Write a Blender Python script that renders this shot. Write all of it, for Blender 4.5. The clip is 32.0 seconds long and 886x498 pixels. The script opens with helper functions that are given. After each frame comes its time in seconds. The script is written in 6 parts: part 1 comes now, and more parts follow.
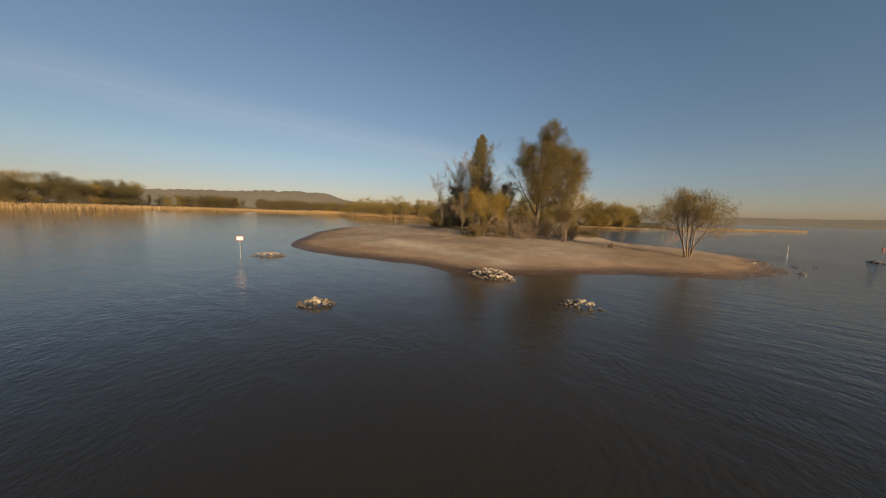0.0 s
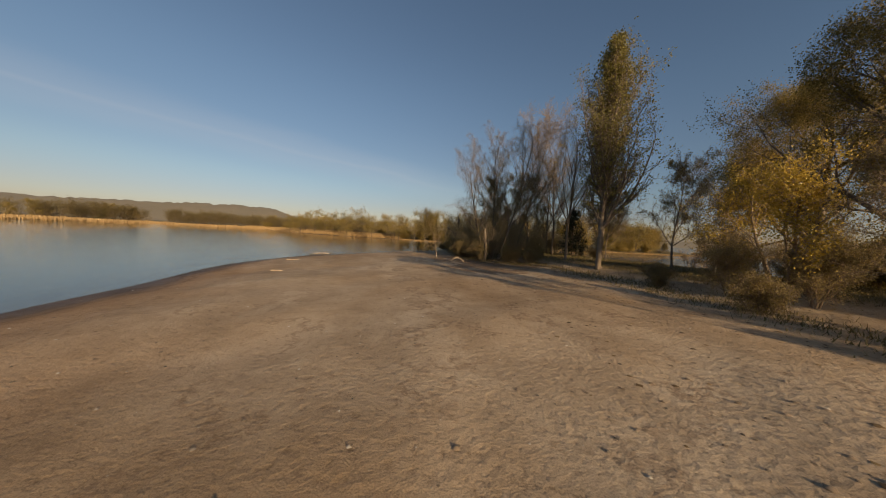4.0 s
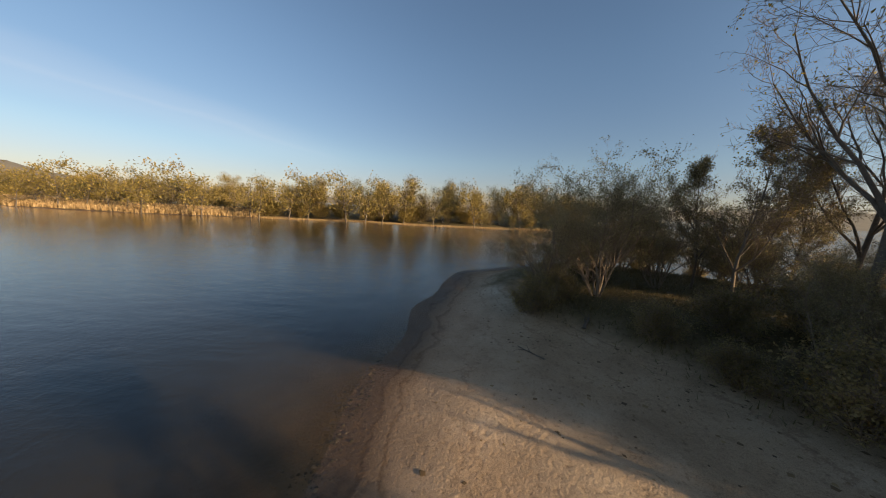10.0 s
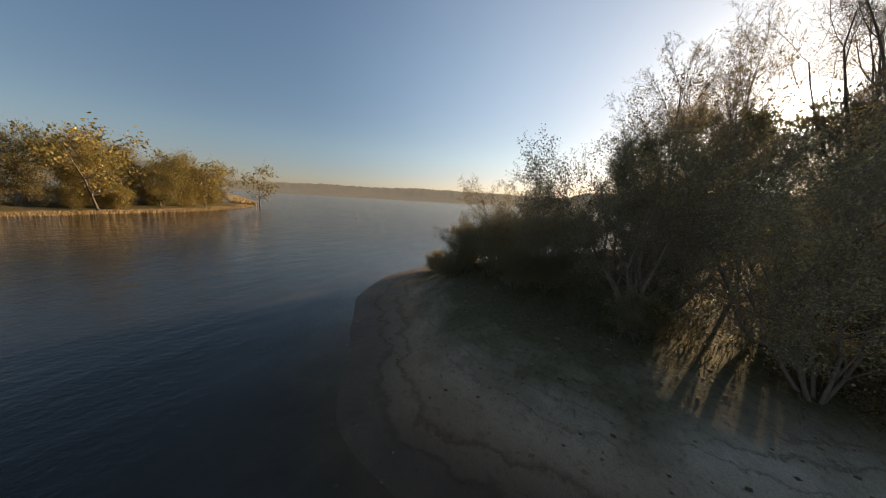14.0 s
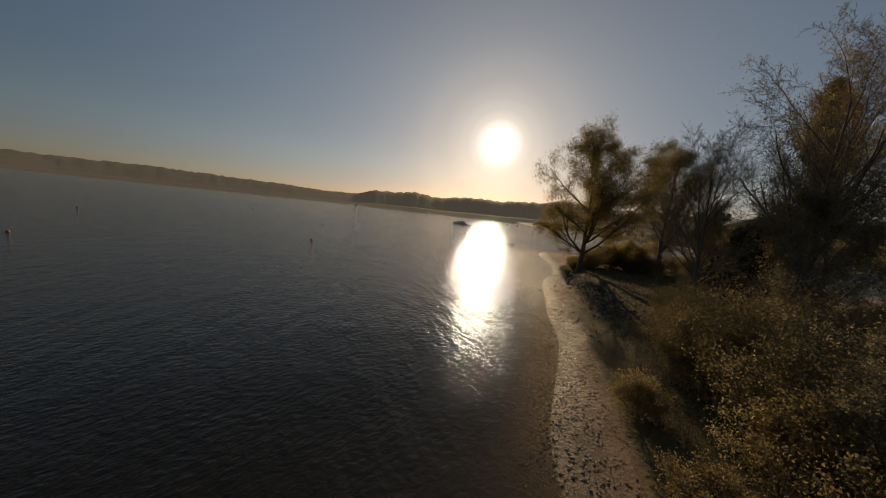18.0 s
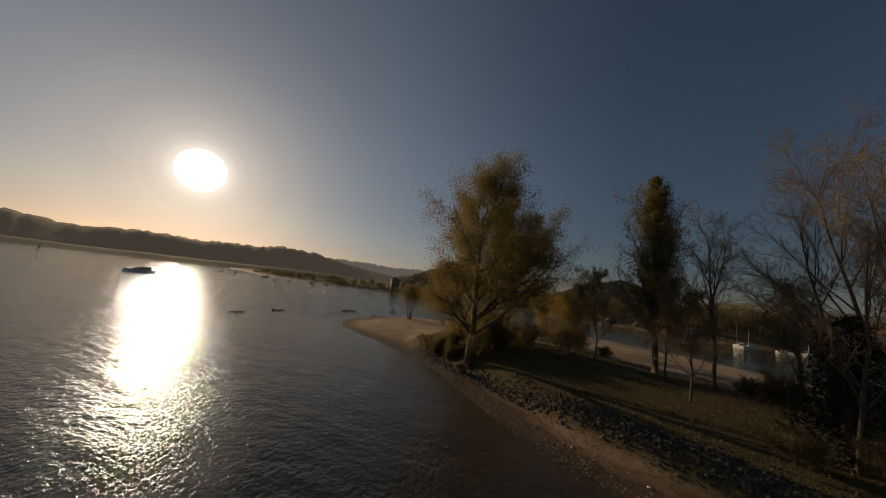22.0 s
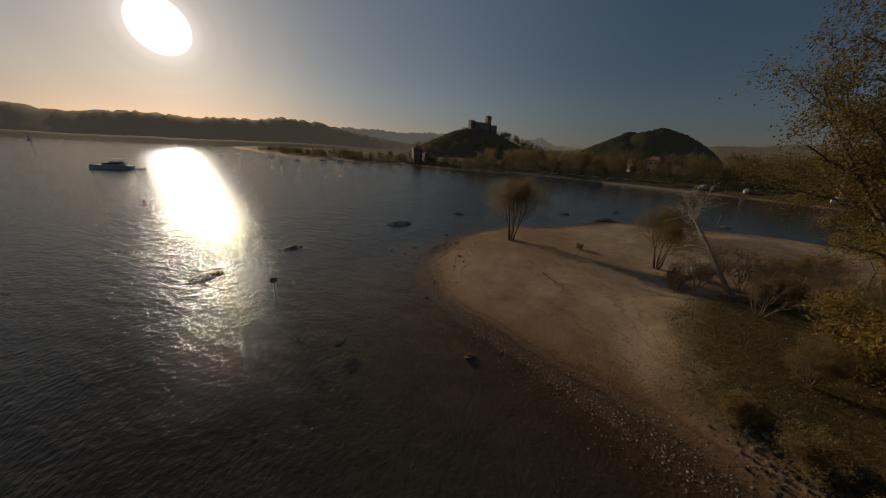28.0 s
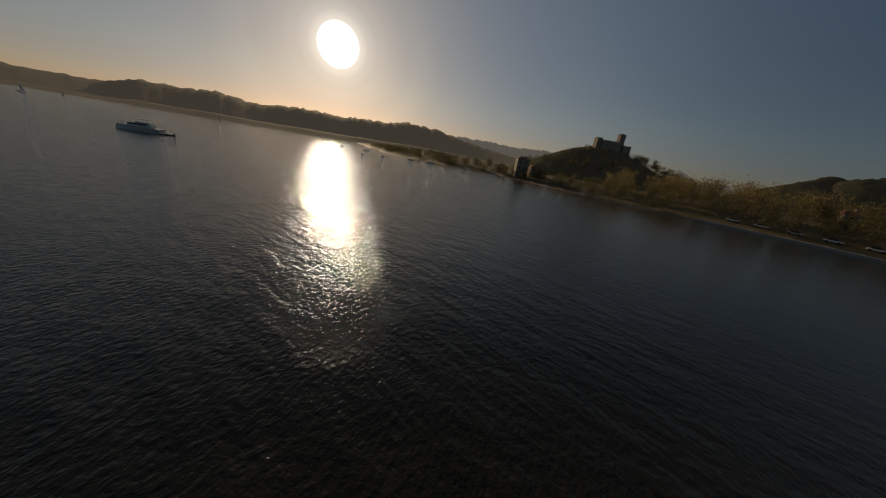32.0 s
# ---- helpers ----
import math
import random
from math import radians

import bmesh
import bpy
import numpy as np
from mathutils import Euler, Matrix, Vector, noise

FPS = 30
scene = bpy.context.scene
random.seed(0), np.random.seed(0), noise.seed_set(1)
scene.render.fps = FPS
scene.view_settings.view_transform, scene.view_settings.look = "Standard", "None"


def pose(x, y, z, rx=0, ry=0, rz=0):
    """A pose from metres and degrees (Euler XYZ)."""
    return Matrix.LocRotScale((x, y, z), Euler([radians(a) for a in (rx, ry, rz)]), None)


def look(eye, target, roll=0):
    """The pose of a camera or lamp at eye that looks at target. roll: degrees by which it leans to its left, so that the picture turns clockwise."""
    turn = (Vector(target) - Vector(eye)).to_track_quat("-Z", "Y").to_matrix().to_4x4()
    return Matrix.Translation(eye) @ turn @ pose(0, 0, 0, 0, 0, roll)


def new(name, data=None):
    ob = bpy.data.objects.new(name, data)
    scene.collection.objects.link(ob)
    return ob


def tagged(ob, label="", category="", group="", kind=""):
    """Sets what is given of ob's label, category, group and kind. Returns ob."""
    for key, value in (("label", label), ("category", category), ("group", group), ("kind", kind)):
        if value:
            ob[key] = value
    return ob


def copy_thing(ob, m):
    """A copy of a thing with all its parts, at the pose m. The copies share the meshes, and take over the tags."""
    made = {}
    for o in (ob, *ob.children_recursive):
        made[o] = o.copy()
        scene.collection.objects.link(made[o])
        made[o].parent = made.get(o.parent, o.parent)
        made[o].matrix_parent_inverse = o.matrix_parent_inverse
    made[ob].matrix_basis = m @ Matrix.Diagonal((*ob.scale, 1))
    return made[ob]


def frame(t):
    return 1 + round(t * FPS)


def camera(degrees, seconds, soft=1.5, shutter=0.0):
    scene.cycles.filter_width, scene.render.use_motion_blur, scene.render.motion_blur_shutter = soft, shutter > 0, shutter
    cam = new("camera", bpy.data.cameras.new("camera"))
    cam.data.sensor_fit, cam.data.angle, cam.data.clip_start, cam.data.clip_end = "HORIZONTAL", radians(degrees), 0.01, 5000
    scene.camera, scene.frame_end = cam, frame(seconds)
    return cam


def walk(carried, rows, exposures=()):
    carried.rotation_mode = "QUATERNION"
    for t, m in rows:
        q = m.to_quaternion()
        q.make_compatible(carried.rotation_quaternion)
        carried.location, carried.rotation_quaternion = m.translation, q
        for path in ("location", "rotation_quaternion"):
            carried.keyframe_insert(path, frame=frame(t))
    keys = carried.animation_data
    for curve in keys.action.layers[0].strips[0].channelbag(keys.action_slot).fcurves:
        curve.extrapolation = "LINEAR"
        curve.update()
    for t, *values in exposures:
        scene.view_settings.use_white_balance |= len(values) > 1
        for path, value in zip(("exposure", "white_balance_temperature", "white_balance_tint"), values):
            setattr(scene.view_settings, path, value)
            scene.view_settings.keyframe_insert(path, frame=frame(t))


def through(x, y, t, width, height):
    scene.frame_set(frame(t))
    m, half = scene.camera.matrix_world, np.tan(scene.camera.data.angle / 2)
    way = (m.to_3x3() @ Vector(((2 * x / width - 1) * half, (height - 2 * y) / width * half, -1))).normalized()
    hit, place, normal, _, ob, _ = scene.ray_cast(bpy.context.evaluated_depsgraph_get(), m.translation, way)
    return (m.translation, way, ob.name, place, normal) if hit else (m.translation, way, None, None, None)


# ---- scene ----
cam = camera(113.6, 32.0, 1.1)
PATH = [
    (0, (9.437, 9.149, 5.448), (9.253, 11.125, 5.203), 2.0),
    (0.5, (7.368, 17.953, 5.102), (7.148, 19.923, 4.835), 2.1),
    (1, (5.111, 26.265, 4.935), (4.918, 28.238, 4.674), 2.3),
    (1.5, (2.073, 33.585, 4.713), (1.9, 35.561, 4.457), 2.7),
    (2, (-0.909, 39.961, 4.351), (-1.072, 41.943, 4.139), 2.0),
    (2.5, (-3.798, 46.069, 4.084), (-3.882, 48.06, 3.911), 2.8),
    (3, (-5.26, 51.413, 4.071), (-5.293, 53.408, 3.937), 3.7),
    (3.5, (-7.084, 56.978, 4.127), (-6.999, 58.974, 4.025), 3.7),
    (5.5, (-9.935, 75.24, 6.124), (-9.801, 77.233, 6.026), 2.6),
    (6, (-11.058, 80.138, 6.365), (-10.927, 82.13, 6.243), 2.8),
    (6.5, (-11.949, 84.575, 6.728), (-11.817, 86.565, 6.571), 2.7),
    (7, (-13.023, 89.249, 7.07), (-12.871, 91.234, 6.874), 1.9),
    (7.5, (-14.101, 93.594, 7.086), (-13.91, 95.573, 6.868), 1.9),
    (8, (-15.1, 98.608, 7.135), (-14.863, 100.578, 6.888), 1.8),
    (8.5, (-16.262, 103.38, 7.339), (-15.946, 105.334, 7.056), 1.6),
    (9, (-17.167, 107.847, 7.43), (-16.719, 109.77, 7.109), 1.2),
    (9.5, (-17.605, 111.844, 7.247), (-16.935, 113.703, 6.939), 2.5),
    (10, (-17.794, 116.163, 7.13), (-16.838, 117.897, 6.85), 2.9),
    (10.5, (-17.584, 120.344, 6.724), (-16.333, 121.884, 6.474), 2.9),
    (11, (-17.601, 124.869, 6.437), (-16.075, 126.141, 6.21), 1.8),
    (11.5, (-16.756, 128.494, 6.052), (-15.034, 129.489, 5.841), 1.2),
    (12, (-15.451, 131.814, 5.836), (-13.586, 132.51, 5.642), 2.0),
    (12.5, (-13.608, 134.735, 5.747), (-11.667, 135.163, 5.526), 2.4),
    (13, (-11.43, 137.288, 5.497), (-9.447, 137.444, 5.287), 4.6),
    (13.5, (-9.945, 139.937, 6.275), (-7.966, 139.846, 6.001), 4.5),
    (14, (-7.805, 142.438, 6.596), (-5.861, 142.096, 6.27), 3.3),
    (14.5, (-4.997, 143.909, 6.38), (-3.096, 143.366, 6.074), 3.1),
    (17, (14.122, 147.161, 7.588), (15.584, 145.828, 7.297), 5.8),
    (17.5, (17.484, 146.965, 7.971), (18.869, 145.55, 7.684), 6.0),
    (18, (20.861, 145.858, 8.584), (22.136, 144.337, 8.336), 6.1),
    (18.5, (24.746, 143.19, 8.573), (25.981, 141.635, 8.33), 5.4),
    (19, (28.112, 140.811, 8.51), (29.18, 139.13, 8.325), 5.0),
    (19.5, (31.476, 138.143, 8.346), (32.383, 136.366, 8.212), 6.1),
    (20, (34.431, 135.997, 8.396), (35.115, 134.118, 8.373), 5.5),
    (20.5, (37.323, 133.731, 8.495), (37.785, 131.787, 8.593), 6.0),
    (21, (40.252, 131.186, 8.483), (40.459, 129.209, 8.705), 6.1),
    (21.5, (42.84, 128.481, 8.685), (42.784, 126.5, 8.957), 6.2),
    (22, (45.427, 125.738, 8.887), (45.079, 123.788, 9.166), 6.6),
    (22.5, (47.69, 123.192, 8.855), (47.085, 121.304, 9.118), 7.1),
    (23, (49.618, 120.709, 8.881), (48.8, 118.898, 9.11), 7.1),
    (23.5, (51.382, 118.277, 8.951), (50.433, 116.526, 9.137), 6.7),
    (24, (53.166, 115.928, 9.255), (52.166, 114.199, 9.371), 5.6),
    (24.5, (54.638, 113.538, 9.8), (53.661, 111.793, 9.824), 3.9),
    (25, (55.758, 110.673, 10.509), (54.855, 108.891, 10.424), 1.9),
    (25.5, (56.356, 107.74, 11.279), (55.538, 105.925, 11.091), 0.6),
    (26, (56.405, 104.734, 11.637), (55.697, 102.884, 11.36), 0.7),
    (26.5, (56.077, 101.586, 12.077), (55.484, 99.716, 11.689), 1.6),
    (28.5, (54.321, 83.921, 12.412), (54.094, 82.046, 11.753), 3.2),
    (29, (53.224, 76.923, 12.147), (53.067, 75.044, 11.482), 4.3),
    (29.5, (51.845, 69.026, 11.506), (51.752, 67.142, 10.842), 5.7),
    (30, (50.723, 60.396, 10.596), (50.707, 58.505, 9.944), 7.2),
    (30.5, (49.969, 52.397, 9.788), (50.036, 50.501, 9.155), 8.4),
    (31, (49.818, 44.589, 9.539), (49.969, 42.694, 8.918), 8.8),
    (31.5, (48.877, 37.043, 9.149), (49.113, 35.156, 8.528), 9.2),
    (32, (47.325, 29.633, 8.907), (47.627, 27.753, 8.295), 9.5),
]
EXPO = [(0.0, 0.32, 7250, 12), (1.0, 0.42, 7300, 12), (2.0, 0.3, 7250, 12), (3.0, 0.15, 7200, 12), (6.0, 0.55, 7600, 12), (8.0, 0.55, 7100, 12), (9.0, 0.6, 6900, 12), (11.0, 0.95, 6900, 10), (13.0, 0.75, 7000, 10), (14.5, 0.55, 7100, 10), (16.5, -0.2, 7200, 10), (18.0, -0.85, 7350, 11), (20.0, -1.0, 7400, 12), (22.7, -1.2, 7150, 11), (24.0, -0.75, 6900, 11), (26.5, -0.9, 6900, 11), (28.5, -1.45, 7000, 10), (32.0, -1.3, 7250, 10)]
walk(cam, [(t, look(eye, target, roll)) for t, eye, target, roll in PATH], EXPO)

# ---- sky and sun ----
SUN_AZ, SUN_EL = radians(148.5), radians(13.5)  # clockwise from +y, above the horizon
SUN_DIR = Vector((math.sin(SUN_AZ) * math.cos(SUN_EL), math.cos(SUN_AZ) * math.cos(SUN_EL), math.sin(SUN_EL)))

world = bpy.data.worlds.new("sky")
scene.world = world
world.use_nodes = True
wn, wl = world.node_tree.nodes, world.node_tree.links
bg = wn["Background"]
sky = wn.new("ShaderNodeTexSky")
sky.sky_type = "NISHITA"
sky.sun_disc = False
sky.sun_elevation, sky.sun_rotation = SUN_EL, SUN_AZ
sky.air_density, sky.dust_density, sky.ozone_density = 1.0, 0.55, 1.8
bg.inputs["Strength"].default_value = 0.10
# the bright aureole of haze round the low sun
coord = wn.new("ShaderNodeTexCoord")


def along_sky(axis):
    """How far a direction of the sky points along an axis (cosine)."""
    d = wn.new("ShaderNodeVectorMath"); d.operation = "DOT_PRODUCT"
    wl.new(coord.outputs["Generated"], d.inputs[0])
    d.inputs[1].default_value = axis
    return d.outputs["Value"]


def sky_ramp(fac, stops, ease="EASE"):
    r = wn.new("ShaderNodeValToRGB")
    r.color_ramp.interpolation = ease
    wl.new(fac, r.inputs["Fac"])
    els = r.color_ramp.elements
    els[0].position, els[0].color = stops[0][0], (*stops[0][1], 1)
    els[1].position, els[1].color = stops[-1][0], (*stops[-1][1], 1)
    for p, c in stops[1:-1]:
        els.new(p).color = (*c, 1)
    return r.outputs["Color"]


def sky_mix(blend, fac, a, b):
    m = wn.new("ShaderNodeMix"); m.data_type, m.blend_type = "RGBA", blend
    for sock, v in (("Factor", fac), ("A", a), ("B", b)):
        if isinstance(v, (int, float)):
            m.inputs[sock].default_value = v
        elif isinstance(v, tuple):
            m.inputs[sock].default_value = (*v, 1)
        else:
            wl.new(v, m.inputs[sock])
    return m.outputs["Result"]


toward = along_sky(SUN_DIR)
halo = [(0.10, 0.0), (0.35, 0.0004), (0.55, 0.0013), (0.70, 0.0026), (0.82, 0.0043), (0.92, 0.0062), (0.965, 0.0085), (0.980, 0.0110), (0.9877, 0.0145), (1.0, 0.0165)]
core = [(0.0, 0.0), (0.4, 0.0035), (0.65, 0.012), (0.8, 0.028), (0.9, 0.06), (0.97, 1.5), (1.0, 8.0)]  # over the last ten degrees
inner = wn.new("ShaderNodeMapRange")
inner.inputs["From Min"].default_value, inner.inputs["From Max"].default_value = 0.985, 1.0
wl.new(toward, inner.inputs["Value"])
rings = [sky_ramp(f, [(p, (v, v * 0.96, v * 0.90)) for p, v in stops], "LINEAR") for f, stops in ((toward, halo), (inner.outputs["Result"], core))]
glow = sky_mix("ADD", 1.0, *rings)
gain = wn.new("ShaderNodeVectorMath"); gain.operation = "SCALE"
gain.inputs["Scale"].default_value = 160.0
wl.new(glow, gain.inputs[0])
# the sky deepens away from the sun, and a peach-coloured haze lies low over the horizon
turned = wn.new("ShaderNodeMapRange")
turned.inputs["From Min"].default_value, turned.inputs["From Max"].default_value = -1.0, 1.0
wl.new(toward, turned.inputs["Value"])
deep = sky_ramp(turned.outputs["Result"], [(0.0, (0.79, 0.835, 0.885)), (0.35, (0.775, 0.825, 0.885)), (0.65, (0.73, 0.785, 0.845)), (0.90, (0.93, 0.94, 0.96)), (0.955, (0.89, 0.90, 0.93)), (0.985, (0.80, 0.82, 0.86)), (0.995, (0.68, 0.70, 0.75)), (1.0, (0.48, 0.50, 0.55))])
up = wn.new("ShaderNodeSeparateXYZ")
wl.new(coord.outputs["Generated"], up.inputs[0])
haze = sky_ramp(up.outputs["Z"], [(0.0, (0.82, 0.69, 0.80)), (0.06, (0.84, 0.74, 0.82)), (0.16, (0.90, 0.86, 0.88)), (0.45, (1, 1, 1))])
air = sky_mix("MULTIPLY", 1.0, sky_mix("MULTIPLY", 1.0, sky.outputs["Color"], haze), deep)
# one long faint streak of cirrus over the northern bay
STREAK, MIDST = Vector((-0.185, 0.16, -0.968)).normalized(), Vector((-0.50, 0.84, 0.235)).normalized()
band = wn.new("ShaderNodeMath"); band.operation = "ABSOLUTE"
wmap = wn.new("ShaderNodeMapping")
wmap.inputs["Scale"].default_value = (2.0, 2.0, 9.0)
wl.new(coord.outputs["Generated"], wmap.inputs["Vector"])
cir = wn.new("ShaderNodeTexNoise")
cir.inputs["Scale"].default_value, cir.inputs["Detail"].default_value, cir.inputs["Roughness"].default_value = 1.6, 6, 0.55
wl.new(wmap.outputs["Vector"], cir.inputs["Vector"])
wob = wn.new("ShaderNodeMath"); wob.operation = "MULTIPLY_ADD"
wl.new(cir.outputs["Fac"], wob.inputs[0]); wob.inputs[1].default_value = 0.05
wl.new(along_sky(STREAK), wob.inputs[2])
shift = wn.new("ShaderNodeMath"); shift.operation = "SUBTRACT"
wl.new(wob.outputs[0], shift.inputs[0]); shift.inputs[1].default_value = 0.025
wl.new(shift.outputs[0], band.inputs[0])
core = sky_ramp(band.outputs[0], [(0.0, (0.16, 0.16, 0.16)), (0.012, (0.10, 0.10, 0.10)), (0.07, (0, 0, 0))])
ends = sky_ramp(along_sky(MIDST), [(0.70, (0, 0, 0)), (0.95, (1, 1, 1))])
veil = sky_mix("MULTIPLY", 1.0, core, ends)
cloud = sky_mix("MIX", veil, air, (5.0, 5.0, 5.3))
both = wn.new("ShaderNodeVectorMath"); both.operation = "ADD"
wl.new(cloud, both.inputs[0])
wl.new(gain.outputs["Vector"], both.inputs[1])
wl.new(both.outputs["Vector"], bg.inputs["Color"])

sun_data = bpy.data.lights.new("sun", "SUN")
sun_data.energy, sun_data.angle, sun_data.color = 5.0, radians(0.53), (1.0, 0.76, 0.48)
sun = new("sun", sun_data)
sun.matrix_world = look((0, 0, 60), Vector((0, 0, 60)) - SUN_DIR)

# ---- materials ----
def material(name, rough=0.8, metal=0.0, spec=0.5):
    m = bpy.data.materials.new(name)
    m.use_nodes = True
    b = m.node_tree.nodes["Principled BSDF"]
    b.inputs["Roughness"].default_value, b.inputs["Metallic"].default_value = rough, metal
    b.inputs["Specular IOR Level"].default_value = spec
    return m, m.node_tree.nodes, m.node_tree.links, b


def noise_node(n, l, scale, detail=5, rough=0.6, space="Object", vec=None, stretch=None):
    t = n.new("ShaderNodeTexNoise")
    t.inputs["Scale"].default_value, t.inputs["Detail"].default_value, t.inputs["Roughness"].default_value = scale, detail, rough
    if vec is None:
        c = n.new("ShaderNodeTexCoord")
        vec = c.outputs[space]
    if stretch:
        mp = n.new("ShaderNodeMapping")
        mp.inputs["Scale"].default_value = stretch
        l.new(vec, mp.inputs["Vector"])
        vec = mp.outputs["Vector"]
    l.new(vec, t.inputs["Vector"])
    return t


def ramp_node(n, l, fac, stops):
    r = n.new("ShaderNodeValToRGB")
    l.new(fac, r.inputs["Fac"])
    els = r.color_ramp.elements
    els[0].position, els[0].color = stops[0][0], (*stops[0][1], 1)
    els[1].position, els[1].color = stops[-1][0], (*stops[-1][1], 1)
    for p, c in stops[1:-1]:
        els.new(p).color = (*c, 1)
    return r


def mix_node(n, l, fac, a, b, blend="MIX"):
    m = n.new("ShaderNodeMix")
    m.data_type, m.blend_type = "RGBA", blend
    for sock, v in (("Factor", fac), ("A", a), ("B", b)):
        if isinstance(v, (int, float)):
            m.inputs[sock].default_value = v
        elif isinstance(v, tuple):
            m.inputs[sock].default_value = (*v, 1)
        else:
            l.new(v, m.inputs[sock])
    return m.outputs["Result"]


def bump_node(n, l, height, strength, dist, to):
    b = n.new("ShaderNodeBump")
    b.inputs["Strength"].default_value, b.inputs["Distance"].default_value = strength, dist
    l.new(height, b.inputs["Height"])
    l.new(b.outputs["Normal"], to.inputs["Normal"])
    return b


def simple(name, colour, rough=0.7, metal=0.0, scale=6.0, vary=0.25, bump=0.0, spec=0.5, random_tint=0.0):
    """A plain surface with grain at two scales."""
    m, n, l, b = material(name, rough, metal, spec)
    big, fine = noise_node(n, l, scale * 0.15, 3), noise_node(n, l, scale, 6)
    f = mix_node(n, l, 0.5, big.outputs["Fac"], fine.outputs["Fac"])
    lo, hi = tuple(c * (1 - vary) for c in colour), tuple(min(1, c * (1 + vary)) for c in colour)
    col = ramp_node(n, l, f, [(0.3, lo), (0.7, hi)]).outputs["Color"]
    if random_tint:
        o = n.new("ShaderNodeObjectInfo")
        v = n.new("ShaderNodeMapRange")
        v.inputs["To Min"].default_value, v.inputs["To Max"].default_value = 1 - random_tint, 1 + random_tint
        l.new(o.outputs["Random"], v.inputs["Value"])
        h = n.new("ShaderNodeHueSaturation")
        l.new(v.outputs["Result"], h.inputs["Value"])
        l.new(col, h.inputs["Color"])
        col = h.outputs["Color"]
    l.new(col, b.inputs["Base Color"])
    if bump:
        bump_node(n, l, fine.outputs["Fac"], bump, 0.02, b)
    return m


def leaf_material(name, stops, rough=0.55, through=0.35):
    """Thin leaves: colour varies from leaf to leaf and from tree to tree; some light passes through."""
    m, n, l, b = material(name, rough, 0, 0.3)
    g = n.new("ShaderNodeNewGeometry")
    o = n.new("ShaderNodeObjectInfo")
    add = n.new("ShaderNodeMath"); add.operation = "MULTIPLY_ADD"
    l.new(o.outputs["Random"], add.inputs[0])
    add.inputs[1].default_value = 0.35
    sc = n.new("ShaderNodeMath"); sc.operation = "MULTIPLY"
    l.new(g.outputs["Random Per Island"], sc.inputs[0])
    sc.inputs[1].default_value = 0.65
    l.new(sc.outputs[0], add.inputs[2])
    col = ramp_node(n, l, add.outputs[0], stops).outputs["Color"]
    l.new(col, b.inputs["Base Color"])
    tr = n.new("ShaderNodeBsdfTranslucent")
    l.new(col, tr.inputs["Color"])
    ms = n.new("ShaderNodeMixShader")
    ms.inputs["Fac"].default_value = through
    l.new(b.outputs[0], ms.inputs[1])
    l.new(tr.outputs[0], ms.inputs[2])
    l.new(ms.outputs[0], n["Material Output"].inputs["Surface"])
    return m


# ---- the plan: shores, heights ----
ISLAND = [(-15, 47), (-6, 42), (3, 39.2), (9.5, 35.2), (15, 36.2), (24, 39), (33, 39.5), (42, 42.8), (48, 48.6), (52, 56), (53.2, 63), (50.2, 71), (45.4, 78.8), (41, 86.5),
          (38.6, 93), (37, 100), (34.8, 107.5), (31, 115.2), (28, 122), (24.8, 130), (22.3, 136), (19.3, 140.6), (15, 143), (9.3, 144.6), (3, 144.4), (-2, 142), (-6.3, 138), (-10, 133.6), (-16, 126), (-22, 117), (-27, 108), (-30, 97), (-28, 84), (-25, 70), (-20, 56)]
# mainland with the castle, and the wooded peninsula with its reed bay
CASTLE_SHORE = [(330, -560), (262, -470), (200, -330), (105, -235), (50, -205), (16, -158), (-24, -112), (-62, -62), (-80, -18), (-92, 22), (-135, 52), (-215, 80),
                (-420, 95), (-900, -100), (-1500, -900), (-900, -2000), (300, -2200), (700, -1400)]
NORTH_SHORE = [(132, 206), (112, 200), (86, 198), (58, 206), (34, 216), (8, 236), (-26, 246), (-62, 256), (-105, 284), (-160, 345), (-225, 400), (-290, 385), (-285, 300),
               (-262, 230), (-258, 165), (-290, 110), (-460, 95), (-900, 300), (-900, 900), (-200, 1200), (220, 900), (330, 560), (190, 300), (150, 222)]


def smooth_closed(pts, per=6):
    """A closed Catmull-Rom curve through the plan's corners."""
    p, out = np.array(pts, float), []
    n = len(p)
    for i in range(n):
        a, b, c, d = p[i - 1], p[i], p[(i + 1) % n], p[(i + 2) % n]
        for k in range(per):
            t = k / per
            out.append(0.5 * (2 * b + (c - a) * t + (2 * a - 5 * b + 4 * c - d) * t * t + (3 * b - a - 3 * c + d) * t ** 3))
    return np.array(out)


SEEN = {}


def signed_distance(x, y, poly):
    """Metres inside (positive) or outside a closed outline, for arrays of points; large grids are worked out once."""
    key = (x.shape, float(x.flat[0]), float(y.flat[0]), len(poly), float(poly[0][0]))
    if x.size > 5000 and key in SEEN:
        return SEEN[key]
    best, inside = np.full(x.shape, 1e9), np.zeros(x.shape, bool)
    for a, b in zip(poly, np.roll(poly, -1, axis=0)):
        d = b - a
        t = np.clip(((x - a[0]) * d[0] + (y - a[1]) * d[1]) / (d @ d + 1e-9), 0, 1)
        best = np.minimum(best, np.hypot(x - a[0] - t * d[0], y - a[1] - t * d[1]))
        cross = ((a[1] > y) != (b[1] > y)) & (x < (b[0] - a[0]) * (y - a[1]) / (b[1] - a[1] + 1e-12) + a[0])
        inside ^= cross
    out = np.where(inside, best, -best)
    if x.size > 5000:
        SEEN[key] = out
    return out


